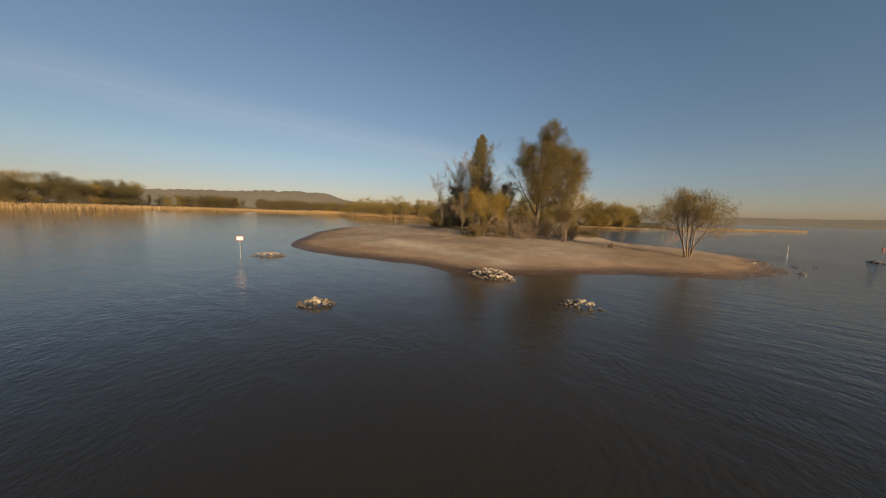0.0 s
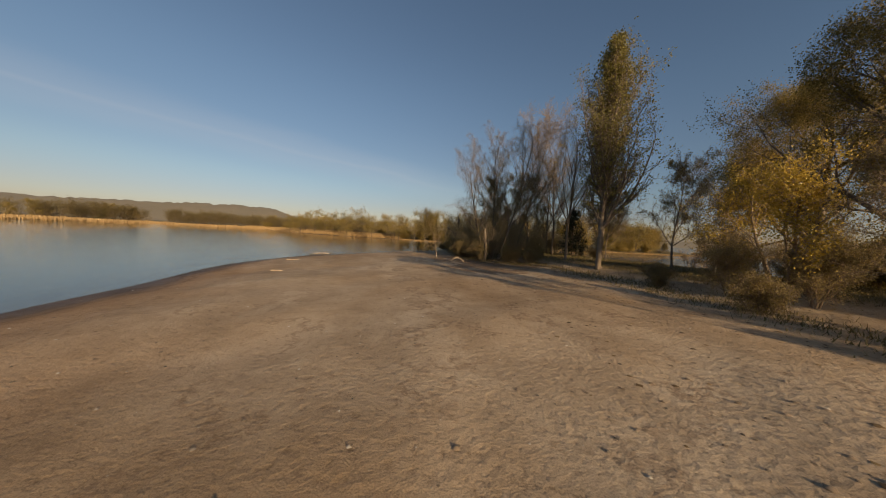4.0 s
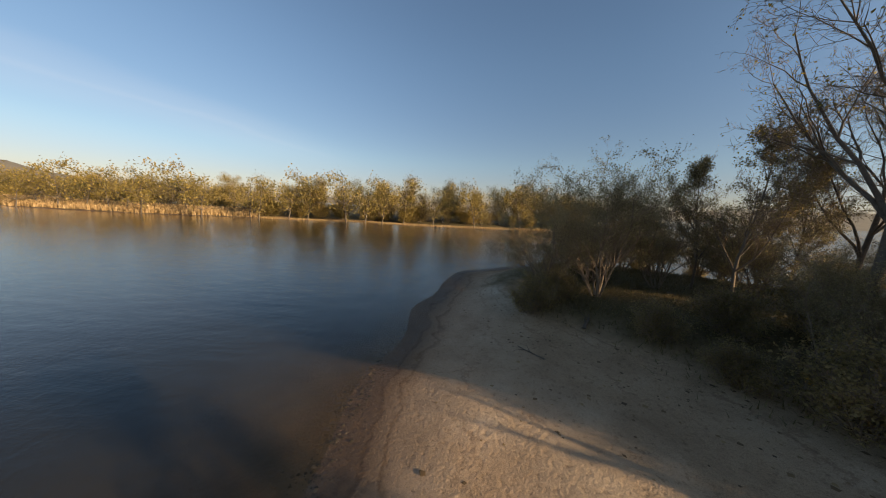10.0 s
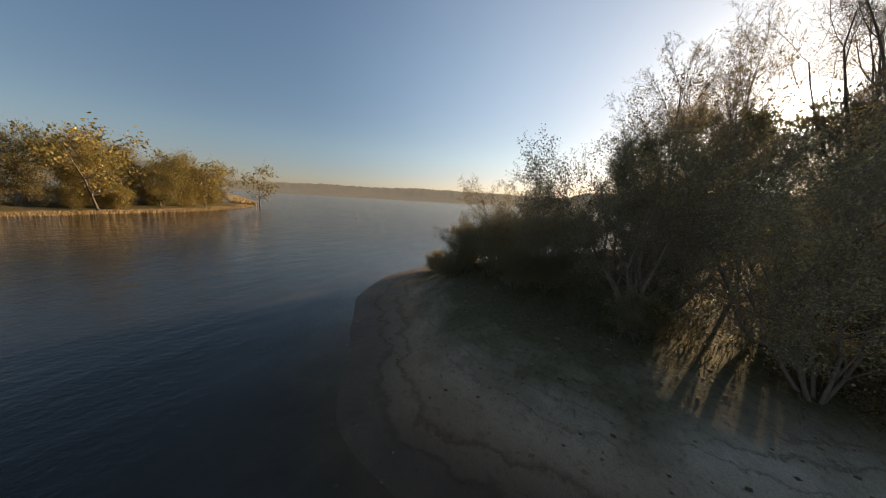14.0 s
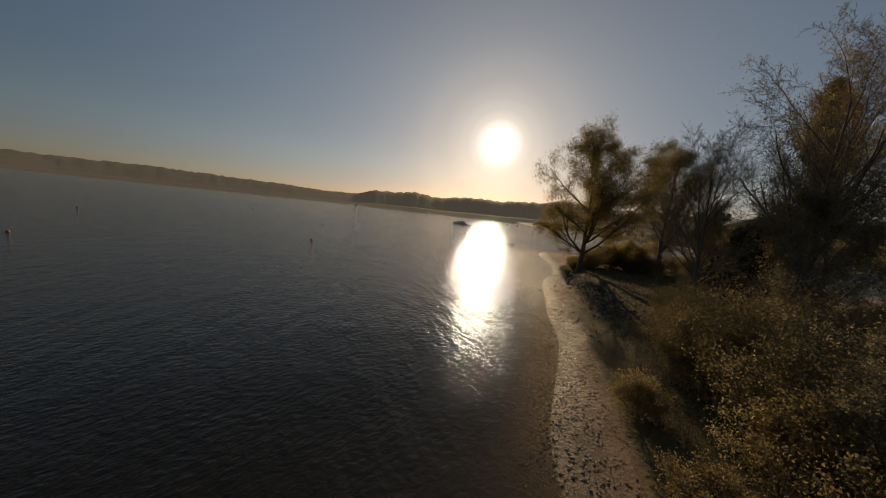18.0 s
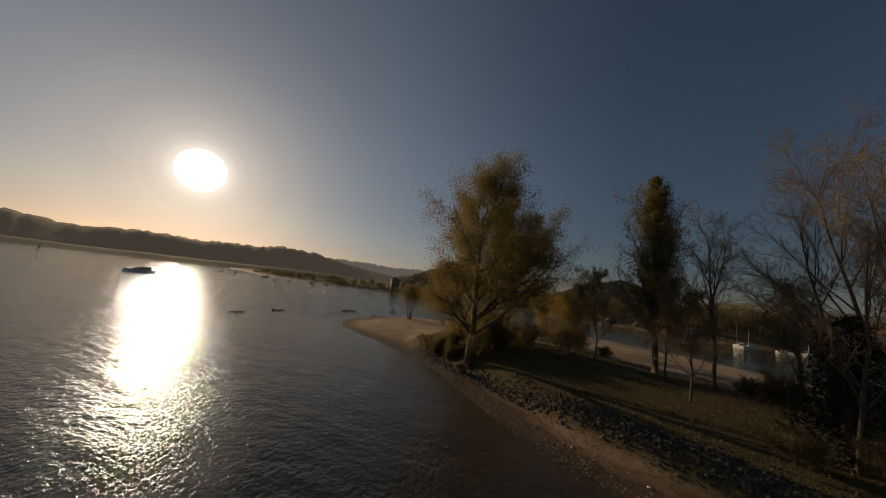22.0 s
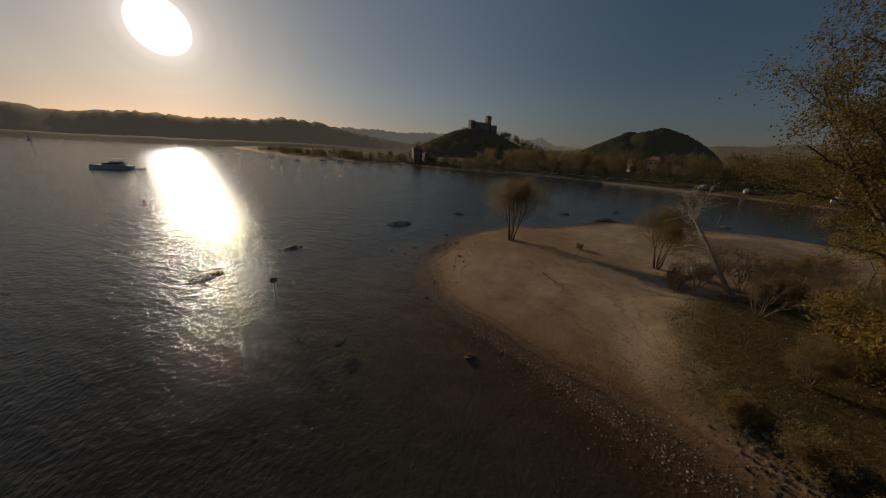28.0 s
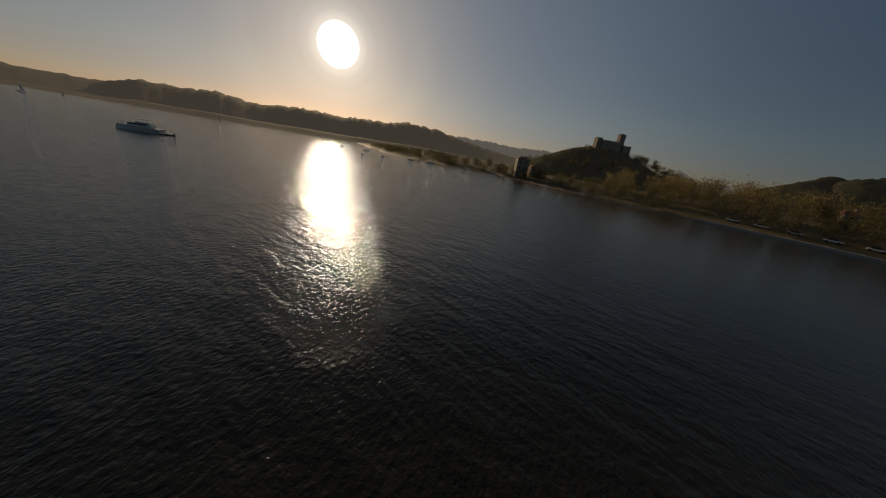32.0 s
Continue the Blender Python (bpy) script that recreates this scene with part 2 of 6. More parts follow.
ISLE, WEST, NORTH = smooth_closed(ISLAND), smooth_closed(CASTLE_SHORE, 4), smooth_closed(NORTH_SHORE, 4)


def wave2(x, y, seed, scale):
    """Cheap smooth noise from a few sines, about -1 to 1."""
    r = np.random.RandomState(seed)
    out = 0
    for k in range(6):
        a, f, p = r.uniform(0, 6.28), r.uniform(0.6, 1.7) / scale, r.uniform(0, 6.28)
        out = out + np.sin((x * math.cos(a) + y * math.sin(a)) * f * 6.28 + p)
    return out / 3.2


def ridge_weight(x, y):
    """How far a place lies on the grassy, tree-grown eastern back of the island (0 to 1)."""
    ax, ay, bx, by = 28.5, 85.0, 9.0, 128.0
    dx, dy = bx - ax, by - ay
    t = np.clip(((x - ax) * dx + (y - ay) * dy) / (dx * dx + dy * dy), 0, 1)
    d = np.hypot(x - ax - t * dx, y - ay - t * dy)
    return 1 / (1 + np.exp((np.clip(d, 0, 60) - 13.5 + 1.5 * wave2(x, y, 5, 18)) / 1.3))


def tongue_distance(x, y):
    """Metres from the crest line of the sand tongue on the southern beach."""
    ax, ay, dx, dy = -2.5, 52.2, 5.5, -4.4
    t = np.clip(((x - ax) * dx + (y - ay) * dy) / (dx * dx + dy * dy), 0, 1)
    return np.hypot(x - ax - t * dx, y - ay - t * dy) + 0.9 * t


def land_height(x, y):
    """The height of ground and lake bed above the water, in metres."""
    x, y = np.asarray(x, float), np.asarray(y, float)
    d = signed_distance(x, y, ISLE)
    d = d + 0.5 * wave2(x, y, 3, 9) * np.exp(-np.abs(d) / 6)
    beach = np.where(d > 0, 1.15 * (1 - np.exp(-np.clip(d, 0, 90) / 9.0)), np.maximum(d * 0.085, -2.6))
    east = ridge_weight(x, y) * np.clip((d - 3.2) / 2.2, 0, 1)
    isle = beach + 0.95 * east + np.clip(d, 0, 4) / 4 * (0.08 * wave2(x, y, 8, 14) + 0.03 * wave2(x, y, 9, 3.5))
    # low sand bank in the middle of the southern beach, ending in a tongue with a steep edge
    isle = isle + 0.35 * np.exp(-(((x - 2) / 9) ** 2 + ((y - 52) / 3.0) ** 2))
    isle = isle + 0.20 * np.clip((1.35 - tongue_distance(x, y)) / 0.7, 0, 1)
    for poly, top in ((WEST, 5.0), (NORTH, 1.6)):
        m = signed_distance(x, y, poly)
        isle = np.maximum(isle, np.where(m > 0, np.minimum(0.12 * m, top), np.maximum(0.05 * m, -2.6)))
    return isle


HEIGHTS = {}


def ground_z(x, y):
    """Height of the ground at one place, from a one-metre lattice worked out once for the island."""
    if -40 < x < 89 and 20 < y < 159:
        if not HEIGHTS:
            gx, gy = np.meshgrid(np.arange(-41.0, 92.0), np.arange(19.0, 162.0))
            HEIGHTS["isle"] = land_height(gx, gy)
        h, i, j = HEIGHTS["isle"], int(y - 19), int(x + 41)
        fx, fy = x + 41 - j, y - 19 - i
        return float((h[i, j] * (1 - fx) + h[i, j + 1] * fx) * (1 - fy) + (h[i + 1, j] * (1 - fx) + h[i + 1, j + 1] * fx) * fy)
    return float(land_height(np.array([float(x)]), np.array([float(y)]))[0])


# ---- helpers that link meshes ----
def empty(name, m=None):
    ob = new(name)
    ob.empty_display_size = 0.2
    if m is not None:
        ob.matrix_world = m
    return ob


def mesh_from(name, verts, faces, mats, smooth=False, index=None):
    me = bpy.data.meshes.new(name)
    me.from_pydata(verts.tolist() if isinstance(verts, np.ndarray) else [tuple(v) for v in verts], [], faces)
    for m in (mats if isinstance(mats, (list, tuple)) else [mats]):
        me.materials.append(m)
    if index is not None:
        me.polygons.foreach_set("material_index", np.asarray(index, np.int32))
    if smooth:
        me.polygons.foreach_set("use_smooth", np.ones(len(me.polygons), bool))
    me.update()
    return me


def put(name, me, parent=None, m=None, label=""):
    ob = new(name, me)
    if parent is not None:
        ob.parent = parent
    if m is not None:
        ob.matrix_basis = m
    if label:
        ob["label"] = label
    return ob


def part(name, bm, mat, parent, label="", m=None, smooth=False):
    me = bpy.data.meshes.new(name)
    if smooth:
        for f in bm.faces:
            f.smooth = True
    bm.to_mesh(me)
    bm.free()
    me.materials.append(mat)
    return put(name, me, parent, m, label)


def box(bm, cx, cy, cz, sx, sy, sz, bevel=0.0, rot=None):
    r = bmesh.ops.create_cube(bm, size=1.0)
    vs = r["verts"]
    bmesh.ops.scale(bm, vec=(sx, sy, sz), verts=vs)
    if bevel:
        es = list({e for v in vs for e in v.link_edges})
        rb = bmesh.ops.bevel(bm, geom=es, offset=bevel, segments=1, affect="EDGES")
        vs = list({v for f in rb["faces"] for v in f.verts} | {v for v in vs if v.is_valid})
    if rot is not None:
        bmesh.ops.rotate(bm, cent=(0, 0, 0), matrix=rot, verts=vs)
    bmesh.ops.translate(bm, vec=(cx, cy, cz), verts=vs)
    return vs


def sideways(d):
    """Two unit directions square to d, as plain numbers."""
    x, y, z = d
    if abs(z) < 0.9:
        k = 1 / math.sqrt(x * x + y * y + 1e-12)
        u = (y * k, -x * k, 0.0)
    else:
        k = 1 / math.sqrt(y * y + z * z + 1e-12)
        u = (0.0, z * k, -y * k)
    return u, (y * u[2] - z * u[1], z * u[0] - x * u[2], x * u[1] - y * u[0])


RINGS = {n: [(math.cos(6.2832 * k / n), math.sin(6.2832 * k / n)) for k in range(n)] for n in range(3, 13)}


def tube(verts, faces, p0, p1, r0, r1, sides):
    """Adds one tapered branch piece to plain lists."""
    d = (p1[0] - p0[0], p1[1] - p0[1], p1[2] - p0[2])
    ln = math.sqrt(d[0] * d[0] + d[1] * d[1] + d[2] * d[2]) + 1e-9
    u, w = sideways((d[0] / ln, d[1] / ln, d[2] / ln))
    base = len(verts)
    for p, r in ((p0, r0), (p1, r1)):
        for c, s in RINGS[sides]:
            c, s = c * r, s * r
            verts.append((p[0] + c * u[0] + s * w[0], p[1] + c * u[1] + s * w[1], p[2] + c * u[2] + s * w[2]))
    for k in range(sides):
        j = (k + 1) % sides
        faces.append((base + k, base + j, base + sides + j, base + sides + k))

# ---- ground and water ----
def spaced(lo, hi, fine, growth=1.06, far=4700.0):
    """Grid lines: close together from lo to hi, wider and wider beyond."""
    mid, out, s = list(np.arange(lo, hi + fine, fine)), [], fine
    a, b = mid[0], mid[-1]
    left, right = [], []
    while b < far:
        s *= growth
        a, b = a - s, b + s
        left.append(a); right.append(b)
    return np.array(left[::-1] + mid + right)


def sheet(name, xs, ys, height, mat, attrs=()):
    gx, gy = np.meshgrid(xs, ys)
    gz = height(gx, gy)
    n, m = len(xs), len(ys)
    idx = np.arange(n * m).reshape(m, n)
    quads = np.stack([idx[:-1, :-1], idx[:-1, 1:], idx[1:, 1:], idx[1:, :-1]], -1).reshape(-1, 4)
    me = bpy.data.meshes.new(name)
    me.vertices.add(n * m)
    me.vertices.foreach_set("co", np.stack([gx, gy, gz], -1).astype(np.float32).ravel())
    me.loops.add(quads.size)
    me.loops.foreach_set("vertex_index", quads.astype(np.int32).ravel())
    me.polygons.add(len(quads))
    me.polygons.foreach_set("loop_start", np.arange(0, quads.size, 4, dtype=np.int32))
    me.polygons.foreach_set("use_smooth", np.ones(len(quads), bool))
    me.update(calc_edges=True)
    for key, fn in attrs:
        at = me.attributes.new(key, "FLOAT", "POINT")
        at.data.foreach_set("value", np.asarray(fn(gx, gy, gz), np.float32).ravel())
    me.materials.append(mat)
    return new(name, me)


def ground_material():
    m, n, l, b = material("sand_and_soil", 0.92, 0, 0.2)
    geo = n.new("ShaderNodeNewGeometry")
    pos = geo.outputs["Position"]
    xyz = n.new("ShaderNodeSeparateXYZ")
    l.new(pos, xyz.inputs[0])
    fine, mid = noise_node(n, l, 5.0, 8, 0.7, vec=pos), noise_node(n, l, 0.55, 6, 0.62, vec=pos)
    big = noise_node(n, l, 0.07, 5, 0.55, vec=pos)
    grain = noise_node(n, l, 38.0, 3, 0.6, vec=pos)
    dry = ramp_node(n, l, mid.outputs["Fac"], [(0.25, (0.355, 0.275, 0.190)), (0.5, (0.49, 0.392, 0.282)), (0.75, (0.585, 0.487, 0.365))]).outputs["Color"]
    patch = ramp_node(n, l, big.outputs["Fac"], [(0.38, (0.70, 0.62, 0.53)), (0.62, (1.0, 1.0, 1.0))]).outputs["Color"]
    sand = mix_node(n, l, 1.0, dry, patch, "MULTIPLY")
    speck = ramp_node(n, l, fine.outputs["Fac"], [(0.30, (0.50, 0.46, 0.42)), (0.46, (1, 1, 1))]).outputs["Color"]
    sand = mix_node(n, l, 0.8, sand, speck, "MULTIPLY")
    dots = ramp_node(n, l, grain.outputs["Fac"], [(0.32, (0.6, 0.58, 0.55)), (0.55, (1.08, 1.06, 1.04))]).outputs["Color"]
    sand = mix_node(n, l, 0.7, sand, dots, "MULTIPLY")
    # wet strand: darker, smoother sand just over the water, brown silt below it
    wet = n.new("ShaderNodeMapRange")
    add = n.new("ShaderNodeMath"); add.operation = "MULTIPLY_ADD"
    l.new(mid.outputs["Fac"], add.inputs[0])
    add.inputs[1].default_value = -0.26
    l.new(xyz.outputs["Z"], add.inputs[2])
    l.new(add.outputs[0], wet.inputs["Value"])
    wet.inputs["From Min"].default_value, wet.inputs["From Max"].default_value = -0.02, 0.20
    wet.inputs["To Min"].default_value, wet.inputs["To Max"].default_value = 1.0, 0.0
    silt = ramp_node(n, l, mid.outputs["Fac"], [(0.3, (0.085, 0.063, 0.043)), (0.7, (0.165, 0.120, 0.082))]).outputs["Color"]
    col = mix_node(n, l, wet.outputs["Result"], sand, silt)
    # thin dark wrack lines left by falling water, and the paler bed under water
    lines = ramp_node(n, l, add.outputs[0], [(0.0, (1, 1, 1)), (0.03, (0.55, 0.5, 0.45)), (0.045, (1, 1, 1)), (0.11, (1, 1, 1)), (0.125, (0.6, 0.55, 0.5)), (0.15, (1, 1, 1)), (1.0, (1, 1, 1))]).outputs["Color"]
    col = mix_node(n, l, 0.8, col, lines, "MULTIPLY")
    bed = n.new("ShaderNodeMapRange")
    l.new(xyz.outputs["Z"], bed.inputs["Value"])
    bed.inputs["From Min"].default_value, bed.inputs["From Max"].default_value = -0.08, -0.45
    below = ramp_node(n, l, mid.outputs["Fac"], [(0.35, (0.095, 0.080, 0.062)), (0.6, (0.155, 0.132, 0.102))]).outputs["Color"]
    col = mix_node(n, l, bed.outputs["Result"], col, below)
    damp = n.new("ShaderNodeMapRange")
    da = n.new("ShaderNodeMath"); da.operation = "MULTIPLY_ADD"
    l.new(big.outputs["Fac"], da.inputs[0]); da.inputs[1].default_value = -0.9
    l.new(xyz.outputs["Z"], da.inputs[2]); l.new(da.outputs[0], damp.inputs["Value"])
    damp.inputs["From Min"].default_value, damp.inputs["From Max"].default_value = -0.30, 0.34
    damp.inputs["To Min"].default_value, damp.inputs["To Max"].default_value = 0.62, 0.0
    brown = mix_node(n, l, 1.0, col, (0.70, 0.50, 0.37), "MULTIPLY")
    above = n.new("ShaderNodeMath"); above.operation = "GREATER_THAN"
    l.new(xyz.outputs["Z"], above.inputs[0]); above.inputs[1].default_value = 0.0
    dm = n.new("ShaderNodeMath"); dm.operation = "MULTIPLY"
    l.new(damp.outputs["Result"], dm.inputs[0]); l.new(above.outputs[0], dm.inputs[1])
    col = mix_node(n, l, dm.outputs[0], col, brown)
    crust = n.new("ShaderNodeAttribute"); crust.attribute_name = "crust"
    half = n.new("ShaderNodeMath"); half.operation = "MULTIPLY"
    l.new(crust.outputs["Fac"], half.inputs[0]); half.inputs[1].default_value = 0.5
    pale = mix_node(n, l, 1.0, (0.60, 0.53, 0.44), dots, "MULTIPLY")
    col = mix_node(n, l, half.outputs[0], col, pale)
    # patches of brown leaf crumbs drifted over the sand west of the grove
    lt = n.new("ShaderNodeAttribute"); lt.attribute_name = "litter"
    drift = noise_node(n, l, 0.35, 7, 0.72, vec=pos)
    ld = n.new("ShaderNodeMath"); ld.operation = "MULTIPLY_ADD"
    l.new(lt.outputs["Fac"], ld.inputs[0]); ld.inputs[1].default_value = 0.36
    l.new(drift.outputs["Fac"], ld.inputs[2])
    lm = n.new("ShaderNodeMapRange")
    l.new(ld.outputs[0], lm.inputs["Value"])
    lm.inputs["From Min"].default_value, lm.inputs["From Max"].default_value = 0.66, 0.76
    lm.inputs["To Max"].default_value = 0.8
    crumbs = ramp_node(n, l, fine.outputs["Fac"], [(0.3, (0.10, 0.06, 0.035)), (0.7, (0.24, 0.15, 0.09))]).outputs["Color"]
    col = mix_node(n, l, lm.outputs["Result"], col, crumbs)
    level = n.new("ShaderNodeMath"); level.operation = "MULTIPLY_ADD"
    l.new(drift.outputs["Fac"], level.inputs[0]); level.inputs[1].default_value = 0.55
    l.new(xyz.outputs["Z"], level.inputs[2])
    wide = n.new("ShaderNodeMath"); wide.operation = "MULTIPLY"
    l.new(level.outputs[0], wide.inputs[0]); wide.inputs[1].default_value = 0.5
    streaks = ramp_node(n, l, wide.outputs[0], [(0.40, (0, 0, 0)), (0.408, (0.75, 0.75, 0.75)), (0.418, (0, 0, 0)), (0.52, (0, 0, 0)), (0.526, (0.8, 0.8, 0.8)), (0.536, (0, 0, 0)), (0.62, (0, 0, 0)), (0.628, (0.9, 0.9, 0.9)), (0.64, (0, 0, 0)), (0.69, (0, 0, 0)), (0.697, (0.9, 0.9, 0.9)), (0.71, (0, 0, 0))]).outputs["Color"]
    broken = ramp_node(n, l, mid.outputs["Fac"], [(0.42, (0, 0, 0)), (0.56, (0.8, 0.8, 0.8))]).outputs["Color"]
    col = mix_node(n, l, mix_node(n, l, 1.0, streaks, broken, "MULTIPLY"), col, crumbs)
    # dry grass and leaf litter on the back of the island and on the mainland
    at = n.new("ShaderNodeAttribute"); at.attribute_name = "turf"
    turf = ramp_node(n, l, fine.outputs["Fac"], [(0.28, (0.045, 0.036, 0.018)), (0.5, (0.115, 0.088, 0.040)), (0.62, (0.118, 0.098, 0.042)), (0.8, (0.21, 0.165, 0.085))]).outputs["Color"]
    thin = n.new("ShaderNodeMath"); thin.operation = "MULTIPLY_ADD"; thin.use_clamp = True
    l.new(mid.outputs["Fac"], thin.inputs[0])
    thin.inputs[1].default_value = -1.0
    tw = n.new("ShaderNodeMath"); tw.operation = "MULTIPLY"
    l.new(at.outputs["Fac"], tw.inputs[0]); tw.inputs[1].default_value = 1.75
    l.new(tw.outputs[0], thin.inputs[2])
    col = mix_node(n, l, thin.outputs[0], col, turf)
    l.new(col, b.inputs["Base Color"])
    rr = n.new("ShaderNodeMapRange")
    rr.inputs["To Min"].default_value, rr.inputs["To Max"].default_value = 0.92, 0.5
    l.new(wet.outputs["Result"], rr.inputs["Value"])
    l.new(rr.outputs["Result"], b.inputs["Roughness"])
    # relief: footprints, clods and grains
    vor = n.new("ShaderNodeTexVoronoi"); vor.inputs["Scale"].default_value = 4.6
    l.new(pos, vor.inputs["Vector"])
    h = n.new("ShaderNodeMath"); h.operation = "MULTIPLY_ADD"
    l.new(fine.outputs["Fac"], h.inputs[0]); h.inputs[1].default_value = 0.42
    hv = n.new("ShaderNodeMath"); hv.operation = "MULTIPLY"
    rg = n.new("ShaderNodeAttribute"); rg.attribute_name = "rough"
    l.new(vor.outputs["Distance"], hv.inputs[0]); l.new(rg.outputs["Fac"], hv.inputs[1])
    soft_print = n.new("ShaderNodeMath"); soft_print.operation = "MULTIPLY"
    l.new(hv.outputs[0], soft_print.inputs[0]); soft_print.inputs[1].default_value = 0.4
    l.new(soft_print.outputs[0], h.inputs[2])
    bump_node(n, l, h.outputs[0], 1.0, 0.21, b)
    return m


def turf_weight(x, y, z):
    d = signed_distance(x, y, ISLE)
    isle = ridge_weight(x, y) * np.clip((d - 2.4) / 1.4, 0, 1) * 0.95
    north = np.clip((y - 99) / 8, 0, 1) * np.clip((x + 4.5 + 0.6 * wave2(x, y, 12, 6)) / 4, 0, 1) * np.clip((d - 2) / 3, 0, 1)
    far = np.where((signed_distance(x, y, WEST) > 3) | (signed_distance(x, y, NORTH) > 1.5), 1.0, 0.0)
    strip = np.clip((x - 11) / 4, 0, 1) * np.clip((y - 108) / 6, 0, 1) * np.clip((d - 1.7) / 0.9, 0, 1)
    return np.maximum(np.maximum(isle, np.maximum(north * 0.8, strip * 0.95)), far)


def litter_weight(x, y, z):
    return np.exp(-(((x + 0.5) / 9) ** 2 + ((y - 101) / 14) ** 2))


def clod_weight(x, y, z):
    """The trodden, cloddy part of the beach south of the trees."""
    near = np.clip(tongue_distance(x, y) / 1.6, 0, 1)
    return np.clip(np.exp(-(((x - 9) / 12) ** 2 + ((y - 58.5) / 7.5) ** 2)) * 2.3 * near + 0.14, 0, 1)


def crust_weight(x, y, z):
    """Pale dry crust on the sand tongue and along the ridge that runs on from it."""
    t = np.clip(((x + 2.5) * 12 + (y - 52.2) * -9) / 225, 0, 1.3)
    d = np.hypot(x + 2.5 - 12 * t, y - 52.2 + 9 * t) + 0.5 * wave2(x, y, 31, 3)
    return np.exp(-(d / 1.8) ** 2)


ground = tagged(sheet("ground", spaced(-36, 60, 0.42), spaced(30, 150, 0.42), land_height, ground_material(), (("turf", turf_weight), ("rough", clod_weight), ("litter", litter_weight), ("crust", crust_weight))),
                "pale sandy island with dry grass, lake bed and shores", "ground", kind="structure")


def water_material():
    m, n, l, b = material("lake_water", 0.018, 0, 0.5)
    b.inputs["IOR"].default_value = 1.333
    geo = n.new("ShaderNodeNewGeometry")
    pos = geo.outputs["Position"]
    big = noise_node(n, l, 0.012, 3, 0.5, vec=pos)
    deep = ramp_node(n, l, big.outputs["Fac"], [(0.35, (0.0145, 0.0135, 0.009)), (0.65, (0.020, 0.018, 0.0115))]).outputs["Color"]
    cloudy = ramp_node(n, l, big.outputs["Fac"], [(0.35, (0.056, 0.051, 0.042)), (0.65, (0.076, 0.069, 0.057))]).outputs["Color"]
    si = n.new("ShaderNodeAttribute"); si.attribute_name = "silt"
    l.new(mix_node(n, l, si.outputs["Fac"], deep, cloudy), b.inputs["Base Color"])
    w1 = noise_node(n, l, 3.6, 3, 0.55, vec=pos, stretch=(1.0, 0.7, 1.0))
    turn = n.new("ShaderNodeMapping")
    turn.inputs["Rotation"].default_value = (0, 0, 0.6)
    l.new(pos, turn.inputs["Vector"])
    w2 = noise_node(n, l, 1.1, 2, 0.5, vec=turn.outputs["Vector"], stretch=(0.4, 1.0, 1.0))
    w3 = noise_node(n, l, 12.0, 2, 0.5, vec=turn.outputs["Vector"], stretch=(0.8, 1.0, 1.0))
    w4 = noise_node(n, l, 0.42, 1, 0.5, vec=turn.outputs["Vector"], stretch=(0.55, 1.0, 1.0))
    # ripples lie mostly on the open lake; the bay behind the island is calmer
    at = n.new("ShaderNodeAttribute"); at.attribute_name = "open"
    s = n.new("ShaderNodeMath"); s.operation = "MULTIPLY_ADD"
    l.new(w1.outputs["Fac"], s.inputs[0]); s.inputs[1].default_value = 0.68
    l.new(w2.outputs["Fac"], s.inputs[2])
    more = n.new("ShaderNodeMath"); more.operation = "MULTIPLY_ADD"
    l.new(w4.outputs["Fac"], more.inputs[0]); more.inputs[1].default_value = 1.0
    l.new(s.outputs[0], more.inputs[2])
    s = more
    amp = n.new("ShaderNodeMath"); amp.operation = "MULTIPLY"
    l.new(s.outputs[0], amp.inputs[0]); l.new(at.outputs["Fac"], amp.inputs[1])
    fin = n.new("ShaderNodeMath"); fin.operation = "MULTIPLY_ADD"
    l.new(w3.outputs["Fac"], fin.inputs[0]); fin.inputs[1].default_value = 0.07
    l.new(amp.outputs[0], fin.inputs[2])
    bump_node(n, l, fin.outputs[0], 1.0, 0.11, b)
    sh = n.new("ShaderNodeAttribute"); sh.attribute_name = "shallow"
    tr = n.new("ShaderNodeBsdfTransparent")
    tr.inputs["Color"].default_value = (0.93, 0.86, 0.74, 1)
    lw = n.new("ShaderNodeLayerWeight"); lw.inputs["Blend"].default_value = 0.5
    fr = n.new("ShaderNodeMath"); fr.operation = "POWER"; fr.inputs[1].default_value = 4.6
    l.new(lw.outputs["Facing"], fr.inputs[0])
    gl = n.new("ShaderNodeBsdfGlossy"); gl.inputs["Roughness"].default_value = 0.018
    for t in (lw, gl):
        l.new(b.inputs["Normal"].links[0].from_socket, t.inputs["Normal"])
    clear = n.new("ShaderNodeMixShader")
    l.new(fr.outputs[0], clear.inputs["Fac"]); l.new(tr.outputs[0], clear.inputs[1]); l.new(gl.outputs[0], clear.inputs[2])
    out = n.new("ShaderNodeMixShader")
    l.new(sh.outputs["Fac"], out.inputs["Fac"]); l.new(b.outputs[0], out.inputs[1]); l.new(clear.outputs[0], out.inputs[2])
    l.new(out.outputs[0], n["Material Output"].inputs["Surface"])
    return m


def silt_weight(x, y, z):
    """Cloudy brown water over the shoals east and south of the island; clear and deep elsewhere."""
    d = np.clip(-signed_distance(x, y, ISLE), 0, None)
    east = 1 / ((1 + np.exp(-(x - 38) / 5.0)) * (1 + np.exp((y - 112) / 6.0)) * (1 + np.exp(-(y - 40) / 5.0)))
    south = 1 / ((1 + np.exp((y - 44) / 4.0)) * (1 + np.exp((x - 40) / 6.0)) * (1 + np.exp(-(x + 22) / 5.0)))
    return np.exp(-(d / (5 + 24 * east + 15 * south)) ** 2)


